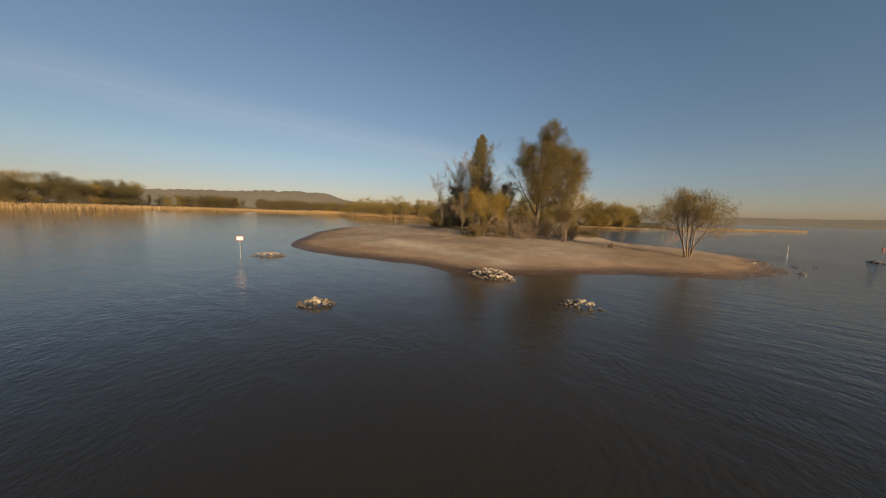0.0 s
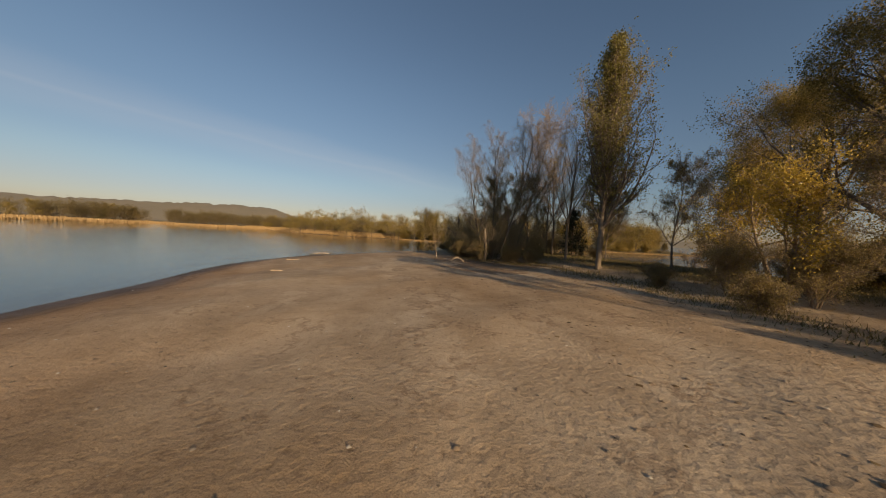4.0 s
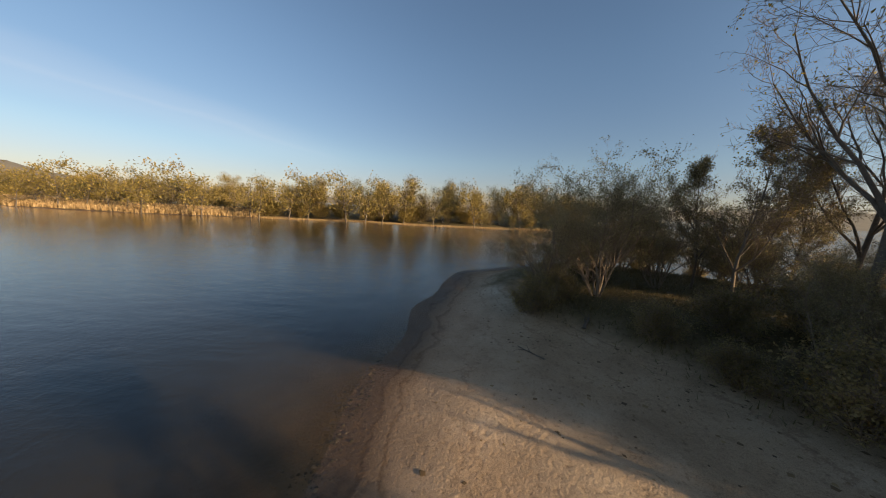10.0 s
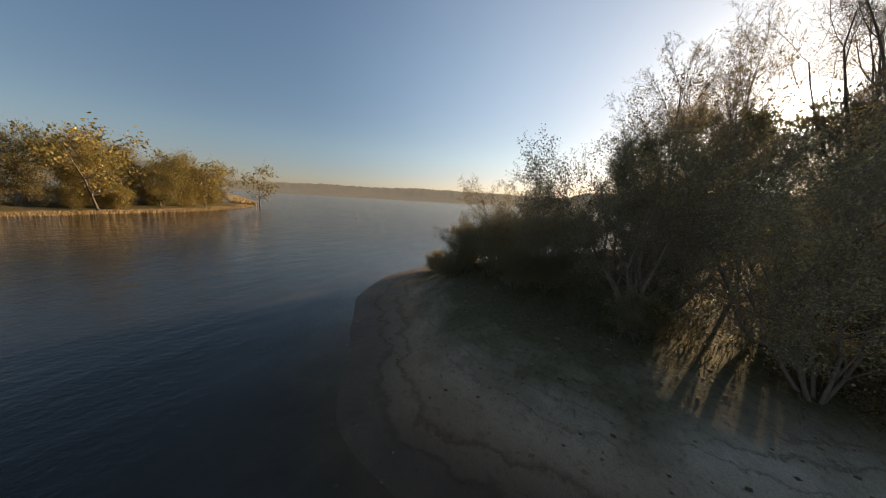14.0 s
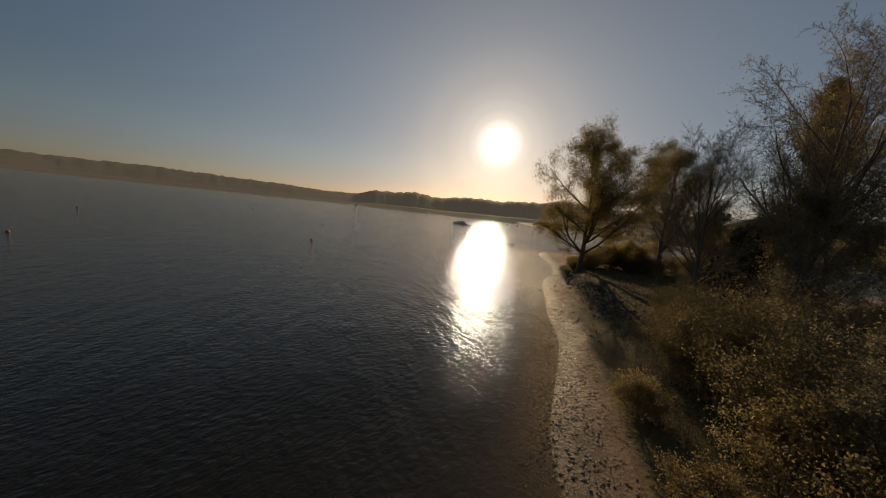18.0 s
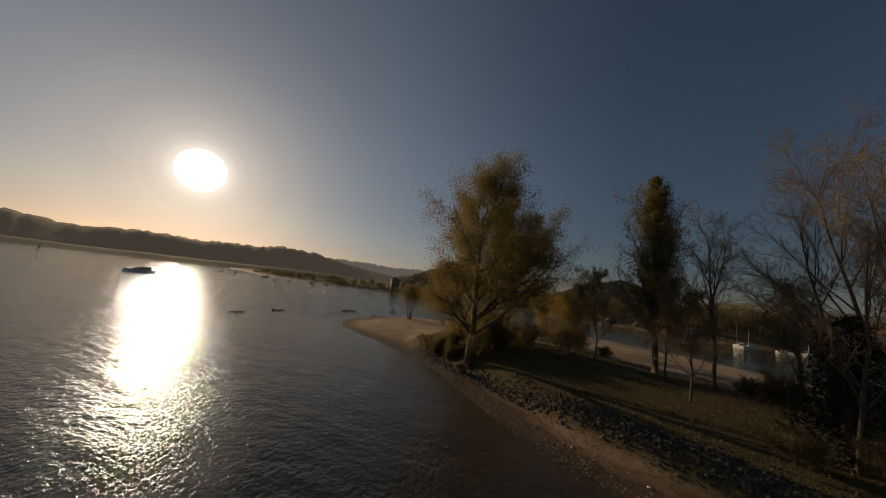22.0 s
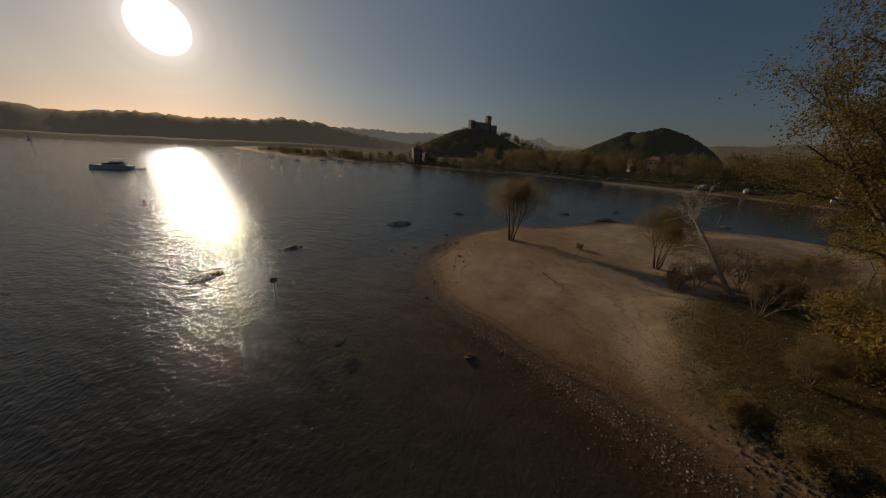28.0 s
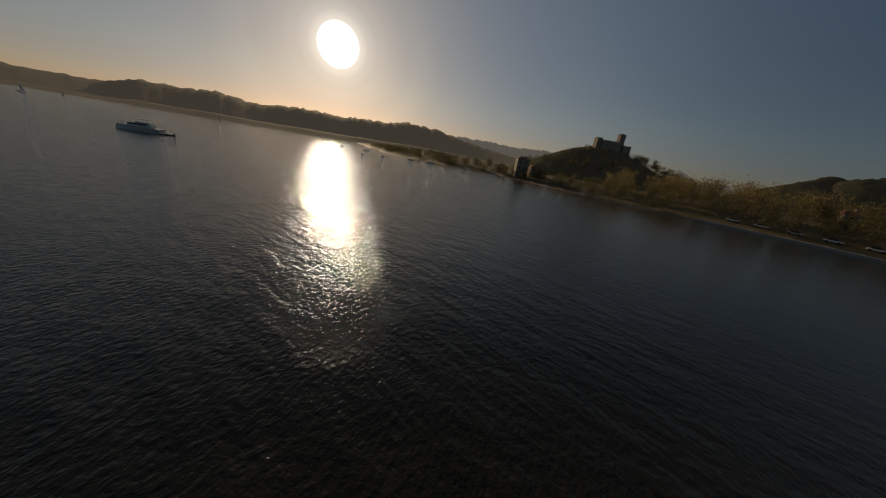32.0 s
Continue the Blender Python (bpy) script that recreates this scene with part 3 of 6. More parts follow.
def shallow_weight(x, y, z):
    d = -signed_distance(x, y, ISLE)
    bank = 1 / ((1 + np.exp(-(x - 37) / 4.0)) * (1 + np.exp((y - 108) / 6.0)) * (1 + np.exp(-(y - 45) / 4.0)))
    spit = np.exp(-(((x - 8) / 14) ** 2 + ((y - 31) / 9) ** 2))
    reach = 2.6 + 8.0 * bank + 7.0 * spit
    return np.clip(np.exp(-(np.clip(d, 0, None) / reach) ** 1.3), 0, 1) * 0.97


def open_weight(x, y, z):
    """Full ripples on the open lake east and south, little wind in the northern bay."""
    lee = 1 / (1 + np.exp((x + 0.35 * (y - 90) + 5) / 9.0))
    calm = 1 / (1 + np.exp((x - 30) / 7.0))
    return 1.05 - 0.74 * calm - 0.20 * lee * (1 / (1 + np.exp(-(y - 55) / 8.0)))


water = tagged(sheet("water", spaced(-50, 90, 2.0, 1.09), spaced(0, 170, 2.0, 1.09), lambda x, y: 0 * x, water_material(), (("shallow", shallow_weight), ("open", open_weight), ("silt", silt_weight))),
               "dark rippled lake water reflecting the evening sky", "water", kind="structure")

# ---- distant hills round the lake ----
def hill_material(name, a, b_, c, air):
    """Far woods as a backdrop: evening haze is imitated by a faint even emission."""
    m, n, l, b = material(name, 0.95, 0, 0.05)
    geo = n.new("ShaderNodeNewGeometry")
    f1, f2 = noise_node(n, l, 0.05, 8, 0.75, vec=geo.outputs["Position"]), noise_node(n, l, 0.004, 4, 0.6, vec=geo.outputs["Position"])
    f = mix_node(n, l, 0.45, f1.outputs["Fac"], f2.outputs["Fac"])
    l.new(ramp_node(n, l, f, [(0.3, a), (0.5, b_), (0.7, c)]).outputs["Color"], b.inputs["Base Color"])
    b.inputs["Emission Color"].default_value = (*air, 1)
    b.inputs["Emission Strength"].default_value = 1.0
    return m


# the last colour is emission put in for haze; the woods themselves don't shine
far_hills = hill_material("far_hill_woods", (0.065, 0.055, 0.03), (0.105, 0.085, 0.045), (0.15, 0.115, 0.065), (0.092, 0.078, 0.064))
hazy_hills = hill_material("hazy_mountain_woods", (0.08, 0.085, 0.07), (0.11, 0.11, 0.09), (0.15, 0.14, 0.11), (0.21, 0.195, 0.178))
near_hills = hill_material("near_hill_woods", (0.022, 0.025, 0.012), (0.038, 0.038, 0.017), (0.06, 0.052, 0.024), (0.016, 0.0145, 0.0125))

# crest heights in degrees over the water, against compass bearing from the island: the near range and the hazy mountains behind it
CREST = [(0, 1.0), (30, 0.9), (48, 0.9), (64, 1.3), (76, 1.85), (84, 1.85), (95, 2.15), (103, 2.05), (111, 2.0), (117, 1.75), (122, 1.95), (125, 3.1), (129, 3.1), (132.5, 3.6), (137, 3.05), (144, 3.7), (149.5, 3.4),
         (154, 3.75), (157, 3.7), (161, 4.3), (165, 4.05), (168, 3.6), (172, 2.9), (178, 2.0), (184, 1.3), (190, 0.9), (200, 0.7), (210, 1.7), (216, 2.2), (228, 2.7), (232, 2.75), (239, 3.1), (250, 2.6), (268, 2.0), (290, 1.7),
         (305, 2.0), (313, 2.25), (321, 2.75), (328, 2.95), (332, 2.75), (335, 1.8), (342, 1.1), (360, 1.0)]
MOUNTAINS = [(150, 0.3), (160, 2.4), (166, 3.4), (170, 3.75), (174, 3.7), (180, 3.4), (186, 3.65), (192, 3.2), (200, 2.6), (203, 2.9), (205.5, 3.45), (208, 2.2), (212, 2.1), (220, 1.2), (230, 0.3)]


def ridge_ring(name, a0, a1, r_front, r_back, lift, mat, seed, label, steps=420, crest=CREST):
    """A wooded range from bearing a0 to a1 round the lake, rising from its shore to a crest."""
    az = np.linspace(a0, a1, steps)
    el = np.interp(az % 360.001, [c[0] for c in crest], [c[1] for c in crest]) * lift
    r = np.random.RandomState(seed)
    jag = np.zeros(steps)
    for k in range(1, 7):
        jag += np.interp(np.arange(steps), np.linspace(0, steps, 7 * 2 ** k), r.uniform(-1, 1, 7 * 2 ** k)) * 0.07 / 1.5 ** k
    el = np.maximum(el * (1 + jag), 0.12)
    verts, faces, rows = [], [], 7
    for i in range(rows):
        s = i / (rows - 1)
        rad = r_front + (r_back - r_front) * s
        bell = math.sin(min(1.0, s / 0.72) * math.pi / 2) ** 1.4 if s < 0.72 else math.cos((s - 0.72) / 0.28 * 1.2)
        rough = r.uniform(-0.05, 0.05, steps) if 0 < i < rows - 1 else 0
        top = np.tan(np.radians(el)) * (r_front + (r_back - r_front) * 0.72)
        zz = -3 + (top + 3) * np.clip(bell * (1 + rough), 0, 1.02)
        for a, q in zip(np.radians(az), zz):
            verts.append((20 + rad * math.sin(a), 90 + rad * math.cos(a), q))
    for i in range(rows - 1):
        for j in range(steps - 1):
            p = i * steps + j
            faces.append((p, p + 1, p + steps + 1, p + steps))
    return tagged(new(name, mesh_from(name, verts, faces, mat, True)), label, "hills", kind="structure")


ridge_ring("backdrop_hills", 0, 360, 2300, 3600, 1.0, far_hills, 4, "wooded hills round the lake, evening haze added as a faint glow", 900)
ridge_ring("backdrop_mountains", 150, 230, 3700, 4500, 1.0, hazy_hills, 21, "mountain range behind the wooded hills, paled by an added haze glow", 420, MOUNTAINS)
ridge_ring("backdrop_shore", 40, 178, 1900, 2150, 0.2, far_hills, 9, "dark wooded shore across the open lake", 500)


def mound(name, x, y, rx, ry, h, mat, seed, label, power=1.6, n=46):
    """A single wooded hill with an uneven skyline."""
    r = np.random.RandomState(seed)
    verts, faces = [], []
    for i in range(n + 1):
        for j in range(n + 1):
            u, v = 2 * i / n - 1, 2 * j / n - 1
            q = math.hypot(u, v)
            z = h * max(0.0, 1 - q) ** (1 / power) if q < 1 else 0
            z = z * (1 + 0.16 * float(wave2(u, v, seed, 0.9))) + (r.uniform(0, 0.05) * h if 0 < q < 0.97 else 0)
            verts.append((x + rx * u, y + ry * v, z - 1.5 if q < 1 else -3))
    for i in range(n):
        for j in range(n):
            p = i * (n + 1) + j
            faces.append((p, p + n + 1, p + n + 2, p + 1))
    return tagged(new(name, mesh_from(name, verts, faces, mat, True)), label, "hill", kind="structure")


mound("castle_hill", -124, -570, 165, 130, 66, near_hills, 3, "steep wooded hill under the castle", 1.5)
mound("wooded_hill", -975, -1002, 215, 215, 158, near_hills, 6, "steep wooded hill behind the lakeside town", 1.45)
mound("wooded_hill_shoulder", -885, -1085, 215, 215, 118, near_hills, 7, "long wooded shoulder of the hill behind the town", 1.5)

# ---- trees ----
bark_grey = simple("grey_bark", (0.15, 0.118, 0.088), 0.9, 0, 14, 0.45, 0.6, random_tint=0.2)
bark_brown = simple("brown_twigs", (0.23, 0.17, 0.115), 0.9, 0, 10, 0.4, 0.4, random_tint=0.2)
bark_birch = simple("pale_bark", (0.52, 0.46, 0.38), 0.8, 0, 9, 0.35, 0.4)
leaf_gold = leaf_material("gold_green_leaves", [(0.1, (0.13, 0.108, 0.032)), (0.45, (0.23, 0.178, 0.052)), (0.75, (0.33, 0.242, 0.078)), (0.95, (0.43, 0.30, 0.10))], through=0.6)
leaf_olive = leaf_material("olive_leaves", [(0.1, (0.085, 0.080, 0.030)), (0.5, (0.15, 0.132, 0.048)), (0.9, (0.24, 0.19, 0.07))], through=0.45)
leaf_yellow = leaf_material("yellow_willow_leaves", [(0.1, (0.28, 0.20, 0.035)), (0.5, (0.44, 0.315, 0.06)), (0.9, (0.58, 0.43, 0.11))], through=0.55)
leaf_brown = leaf_material("olive_brown_willow_leaves", [(0.1, (0.18, 0.14, 0.064)), (0.5, (0.28, 0.22, 0.096)), (0.9, (0.39, 0.30, 0.135))], through=0.62)
leaf_fargold = leaf_material("olive_gold_shore_leaves", [(0.1, (0.15, 0.125, 0.035)), (0.45, (0.27, 0.20, 0.055)), (0.75, (0.38, 0.275, 0.08)), (0.95, (0.46, 0.32, 0.10))], through=0.35)
leaf_poplar = leaf_material("olive_gold_poplar_leaves", [(0.1, (0.13, 0.122, 0.04)), (0.5, (0.23, 0.205, 0.066)), (0.9, (0.34, 0.285, 0.095))], through=0.55)
leaf_silver = leaf_material("silvery_willow_leaves", [(0.1, (0.19, 0.16, 0.08)), (0.5, (0.33, 0.275, 0.14)), (0.9, (0.46, 0.385, 0.21))], through=0.65)
leaf_dark = leaf_material("dark_needles", [(0.1, (0.010, 0.014, 0.007)), (0.5, (0.022, 0.028, 0.012)), (0.9, (0.04, 0.045, 0.018))], through=0.1)
leaf_reed = leaf_material("dry_reed", [(0.1, (0.28, 0.185, 0.085)), (0.5, (0.42, 0.285, 0.135)), (0.9, (0.55, 0.40, 0.21))], through=0.2)


def unit(v):
    k = 1 / (math.sqrt(v[0] * v[0] + v[1] * v[1] + v[2] * v[2]) + 1e-9)
    return (v[0] * k, v[1] * k, v[2] * k)


def grow(rng, W, tips, p, d, length, r, lvl, P):
    """One branch and, from it, the next finer ones. P holds a row of numbers for each order of branch."""
    n = P["seg"][lvl]
    step, end, wig, up = length / n, r * P["taper"][lvl], P["wiggle"][lvl], P["up"][lvl]
    k = 0 if lvl < P.get("split", 9) else 2
    for i in range(n):
        d = unit((d[0] + rng.gauss(0, wig), d[1] + rng.gauss(0, wig), d[2] + rng.gauss(0, wig) + up))
        q = (p[0] + d[0] * step, p[1] + d[1] * step, p[2] + d[2] * step)
        ra, rb = r + (end - r) * i / n, r + (end - r) * (i + 1) / n
        tube(W[k], W[k + 1], p, q, ra, rb, P["sides"][lvl])
        p = q
        if lvl >= P["leaf_from"]:
            tips.append((p, d))
        if lvl + 1 < len(P["seg"]) and (i + 1) / n >= P["start"][lvl]:
            for m in range(P["kids"][lvl]):
                if rng.random() > P["chance"][lvl]:
                    continue
                az = rng.uniform(0, 6.2832)
                u, w = sideways(d)
                ca, sa = math.cos(az), math.sin(az)
                ang = radians(P["angle"][lvl] + rng.gauss(0, 9))
                cc, ss = math.cos(ang), math.sin(ang)
                cd = tuple(cc * d[x] + ss * (ca * u[x] + sa * w[x]) for x in range(3))
                f = (i + 1) / n
                cl = length * P["ratio"][lvl] * rng.uniform(0.7, 1.2) * ((1 - P["cone"][lvl] * f) if not (lvl == 0 and "spindle" in P) else max(0.12, 1.35 * math.sin(math.pi * min(1, 0.18 + 0.80 * f)) ** 0.8 * (1.15 - 0.55 * f)))
                grow(rng, W, tips, p, cd, cl, max(rb * 0.62, P["least"]), lvl + 1, P)


def leaf_mesh(name, seed, tips, per, spread, size, mat, droop=0.0, shape=1.7, gaps=0.0, patch=2.2):
    """Many small leaves, each a folded diamond of its own, round the outer twigs; gaps thins them in patches."""
    rng = np.random.RandomState(seed)
    t = np.array([q[0] for q in tips])
    dirs = np.array([q[1] for q in tips])
    if gaps:
        w = wave2(t[:, 0] + 0.7 * t[:, 2], t[:, 1] - 0.5 * t[:, 2], seed, patch) + wave2(t[:, 2], t[:, 0] - t[:, 1], seed + 1, patch)
        keep = w + rng.normal(0, 0.45, len(t)) > np.quantile(w, gaps)
        t, dirs = t[keep], dirs[keep]
    n = len(t) * per
    c = np.repeat(t, per, 0) + rng.normal(0, spread, (n, 3)) + np.repeat(dirs, per, 0) * rng.uniform(0, spread, (n, 1))
    c[:, 2] -= np.abs(rng.normal(0, droop, n)) if droop else 0
    a = rng.normal(0, 1, (n, 3)); a /= np.linalg.norm(a, axis=1, keepdims=True)
    b = np.cross(a, rng.normal(0, 1, (n, 3))); b /= np.linalg.norm(b, axis=1, keepdims=True)
    s = size * rng.uniform(0.6, 1.3, (n, 1))
    k = np.cross(a, b) * s * 0.22
    v = np.stack([c - a * s * shape / 2, c + b * s * 0.5 + k, c + a * s * shape / 2, c - b * s * 0.5 + k], 1).reshape(-1, 3)
    me = bpy.data.meshes.new(name)
    me.vertices.add(len(v)); me.vertices.foreach_set("co", v.astype(np.float32).ravel())
    f = np.arange(len(v)).reshape(-1, 4)
    tri = np.stack([f[:, [0, 1, 2]], f[:, [0, 2, 3]]], 1).reshape(-1, 3)
    me.loops.add(tri.size); me.loops.foreach_set("vertex_index", tri.astype(np.int32).ravel())
    me.polygons.add(len(tri)); me.polygons.foreach_set("loop_start", np.arange(0, tri.size, 3, dtype=np.int32))
    me.update(calc_edges=True)
    me.materials.append(mat)
    return me


HUGE = dict(seg=(9, 7, 6, 4), taper=(0.25, 0.25, 0.25, 0.4), wiggle=(0.06, 0.13, 0.2, 0.25), up=(0.03, 0.07, 0.05, 0.02), sides=(8, 6, 4, 3), start=(0.18, 0.2, 0.15, 0),
            kids=(3, 2, 2, 0), chance=(1.0, 0.85, 0.9, 0), angle=(42, 40, 42, 0), ratio=(0.62, 0.5, 0.5, 0), cone=(0.52, 0.35, 0.3, 0), least=0.012, leaf_from=2)
BARE = dict(seg=(9, 7, 5, 4, 3), taper=(0.22, 0.25, 0.3, 0.35, 0.5), wiggle=(0.07, 0.14, 0.18, 0.22, 0.22), up=(0.02, 0.05, 0.05, 0.03, 0.02), sides=(7, 5, 4, 3, 3), start=(0.3, 0.22, 0.2, 0.2, 0),
            kids=(2, 2, 2, 2, 0), chance=(1.0, 0.85, 0.9, 0.75, 0), angle=(38, 40, 42, 40, 0), ratio=(0.55, 0.5, 0.5, 0.5, 0), cone=(0.45, 0.35, 0.3, 0.3, 0), least=0.010, leaf_from=4, split=2)
BUSH = dict(seg=(5, 5, 4, 3), taper=(0.3, 0.3, 0.3, 0.5), wiggle=(0.14, 0.18, 0.22, 0.25), up=(0.05, 0.05, 0.03, 0.02), sides=(5, 4, 3, 3), start=(0.2, 0.2, 0.2, 0),
            kids=(2, 2, 2, 0), chance=(0.95, 0.9, 0.8, 0), angle=(34, 38, 40, 0), ratio=(0.6, 0.55, 0.55, 0), cone=(0.35, 0.3, 0.3, 0), least=0.007, leaf_from=2, split=1)
FAR = dict(seg=(5, 4, 3), taper=(0.25, 0.3, 0.4), wiggle=(0.08, 0.16, 0.2), up=(0.03, 0.06, 0.03), sides=(5, 4, 3), start=(0.25, 0.2, 0),
           kids=(3, 3, 0), chance=(1.0, 0.9, 0), angle=(46, 44, 0), ratio=(0.55, 0.5, 0), cone=(0.45, 0.35, 0), least=0.03, leaf_from=1)


def tree(name, seed, height, radius, P, bark, leaf=None, per=3, spread=0.45, size=0.2, droop=0.0, stems=1, lean=(0, 0), fan=0.35, twig=None, gaps=0.0, patch=2.2):
    """A tree or bush as one thing at the origin: its woody frame and, where it has leaves, its crown."""
    rng = random.Random(seed)
    W, tips = ([], [], [], []), []
    for s in range(stems):
        az = 6.2832 * (s + rng.uniform(0, 0.7)) / stems
        tilt = 0 if stems == 1 else fan * rng.uniform(0.5, 1.3)
        d = unit((lean[0] + math.cos(az) * tilt, lean[1] + math.sin(az) * tilt, 1.0))
        off = 0 if stems == 1 else radius * (2.0 if stems > 3 else 0.9)
        grow(rng, W, tips, (math.cos(az) * off, math.sin(az) * off, -0.25), d, height * rng.uniform(0.85, 1.05) * 0.8, radius, 0, P)
        if stems <= 3:
            for k in range(6):
                a = 6.2832 * k / 6 + rng.uniform(-0.3, 0.3)
                tube(W[0], W[1], (0, 0, radius * 1.6), (math.cos(a) * radius * 2.1, math.sin(a) * radius * 2.1, -0.2), radius * 0.55, radius * 0.18, 5)
    k = height / max(v[2] for v in W[0] + W[2])
    root = empty(name)
    put("trunk", mesh_from(name + "_trunk", np.array(W[0]) * k, W[1], bark, True), root)
    if W[2]:
        put("twig_crown", mesh_from(name + "_twig_crown", np.array(W[2]) * k, W[3], twig or bark, True), root)
    if leaf is not None:
        tips = [((q[0] * k, q[1] * k, q[2] * k), d) for q, d in tips]
        put("crown", leaf_mesh(name + "_crown", seed, tips, per, spread, size, leaf, droop, gaps=gaps, patch=patch), root)
    return root


def plant(src, x, y, turn=0.0, scale=1.0, sz=None, tilt=(0, 0), z=None, first=False):
    zz = ground_z(x, y) if z is None else z
    m = pose(x, y, zz - 0.05, tilt[0], tilt[1], turn) @ Matrix.Diagonal((scale, scale, scale * (sz or 1.0), 1))
    if first:
        src.matrix_basis = m
        return src
    c = copy_thing(src, Matrix())
    c.matrix_basis = m
    return c


# the two great trees with golden leaves on the eastern bank
GREAT = dict(HUGE, seg=(10, 8, 6, 4), start=(0.13, 0.15, 0.2, 0), kids=(3, 2, 2, 0), chance=(0.95, 0.85, 0.9, 0), angle=(48, 38, 42, 0), ratio=(0.70, 0.46, 0.44, 0), up=(0.03, 0.05, 0.0, -0.04), cone=(0.50, 0.4, 0.3, 0),
             wiggle=(0.05, 0.10, 0.18, 0.25), leaf_from=3)
t = tagged(tree("golden_poplar_tree", 11, 24.8, 0.44, GREAT, bark_grey, leaf_gold, 13, 0.40, 0.092, 0.3, lean=(-0.13, 0.05), gaps=0.14, patch=2.6), "great poplar tree with thinning gold-green autumn leaves on the bank", "tree", "great trees on the bank")
plant(t, 35.0, 91.6, 20, first=True)
t = tagged(tree("golden_poplar_tree", 23, 24.5, 0.46, GREAT, bark_grey, leaf_gold, 12, 0.36, 0.090, 0.3, lean=(0.06, -0.03), gaps=0.32, patch=3.2), "second great poplar tree with gold-green leaves, leaning a little", "tree", "great trees on the bank")
plant(t, 24.5, 79.0, 0, first=True)
# the tall narrow poplar
SLIM = dict(HUGE, kids=(3, 2, 2, 0), angle=(22, 22, 28, 0), ratio=(0.27, 0.40, 0.45, 0), cone=(0.80, 0.3, 0.3, 0), up=(0.03, 0.16, 0.10, 0.05), start=(0.14, 0.12, 0.15, 0), seg=(15, 6, 5, 3), wiggle=(0.018, 0.10, 0.2, 0.25), spindle=1, leaf_from=2)
t = tagged(tree("lombardy_poplar_tree", 5, 25.6, 0.25, SLIM, bark_grey, leaf_poplar, 2, 0.26, 0.13, stems=2, fan=0.03, gaps=0.45, patch=1.4), "tall narrow poplar tree with olive leaves on the grass", "tree")
plant(t, 11.2, 93.6, 0, first=True)
# bare trees in the middle of the island
TALL = dict(BARE, seg=(10, 7, 5, 4, 3), angle=(30, 34, 38, 40, 0), ratio=(0.56, 0.50, 0.48, 0.5, 0), up=(0.015, 0.045, 0.04, 0.03, 0.02), wiggle=(0.05, 0.10, 0.15, 0.2, 0.22), kids=(2, 2, 2, 2, 0), chance=(0.85, 0.75, 0.85, 0.75, 0))
t1 = tagged(tree("bare_tree", 21, 24.0, 0.24, TALL, bark_grey, leaf_yellow, 1, 0.15, 0.07, twig=bark_brown, gaps=0.9, patch=3.0), "tall leafless tree with fine twigs among the shrubs", "tree", "bare trees of the grove")
t2 = tagged(tree("bare_tree", 34, 25.0, 0.22, TALL, bark_grey, lean=(0.24, -0.05), twig=bark_brown), "leaning leafless tree with fine twigs among the shrubs", "tree", "bare trees of the grove")
t3 = tagged(tree("bare_tree", 47, 13.0, 0.13, TALL, bark_grey, leaf_brown, 1, 0.12, 0.08, twig=bark_brown, gaps=0.6), "slender half-bare tree with a few dull leaves", "tree", "bare trees of the grove")
for k, (src, x, y, turn, sc) in enumerate(((t1, 4.3, 118.0, 0, 1.02), (t2, 2.6, 105.5, 10, 1.0), (t3, 13.4, 97.0, 60, 0.95))):
    plant(src, x, y, turn, sc, first=True)
for src, x, y, turn, sc in ((t1, 10.3, 99.8, 130, 0.86), (t2, 6.2, 110.0, 350, 1.06), (t1, 14.5, 113.5, 310, 0.92), (t1, 15.2, 117.8, 200, 0.85), (t2, 19.0, 113.3, 60, 0.66),
                            (t3, 9.5, 126.0, 100, 0.8), (t1, 9.6, 119.0, 45, 0.70), (t3, 16.5, 122.5, 200, 0.85), (t3, 15.8, 84.8, 250, 0.62), (t3, 18.6, 104.0, 20, 0.8), (t3, 3.0, 111.5, 70, 1.1), (t3, 6.4, 104.4, 220, 1.0), (t2, 0.8, 106.6, 190, 0.72), (t1, 20.0, 118.5, 77, 0.62),
                            (t3, 5.5, 122.5, 300, 0.9), (t3, 18.0, 91.5, 10, 1.0)):
    plant(src, x, y, turn, sc)
t = tagged(tree("broken_dead_tree", 52, 7.5, 0.24, dict(BARE, taper=(0.45, 0.35, 0.4, 0.4, 0.5), wiggle=(0.12, 0.16, 0.18, 0.22, 0.22), start=(0.35, 0.4, 0.4, 0.4, 0), kids=(1, 1, 1, 0, 0), ratio=(0.5, 0.4, 0.4, 0.4, 0), split=9), bark_grey, lean=(-0.12, 0.1)), "dead broken tree trunk with stubs of limbs", "tree", "dead trunks")
plant(t, -3.0, 115.6, 0, first=True)
plant(t, 0.0, 103.1, 140, 0.75)
# yellow willow and the belt of bushes along the sand
w1 = tagged(tree("yellow_willow_tree", 8, 10.5, 0.15, dict(HUGE, start=(0.4, 0.3, 0.2, 0), kids=(2, 2, 2, 0), angle=(38, 44, 50, 0), up=(0.03, 0.05, -0.06, -0.12)), bark_brown, leaf_yellow, 2, 0.26, 0.10, 0.35, stems=2, fan=0.3, lean=(0.12, -0.1), gaps=0.35), "bright yellow willow tree at the edge of the sand", "tree")
plant(w1, 11.6, 72.6, 0, first=True)
plant(w1, 15.2, 79.6, 215, 0.95)
plant(t3, 7.6, 69.6, 140, 0.72)
b1 = tagged(tree("willow_bush", 61, 5.6, 0.07, BUSH, bark_brown, leaf_brown, 2, 0.12, 0.052, stems=6, gaps=0.35, patch=1.0), "rounded willow bush with golden-brown leaves", "bush", "bushes of the grove")
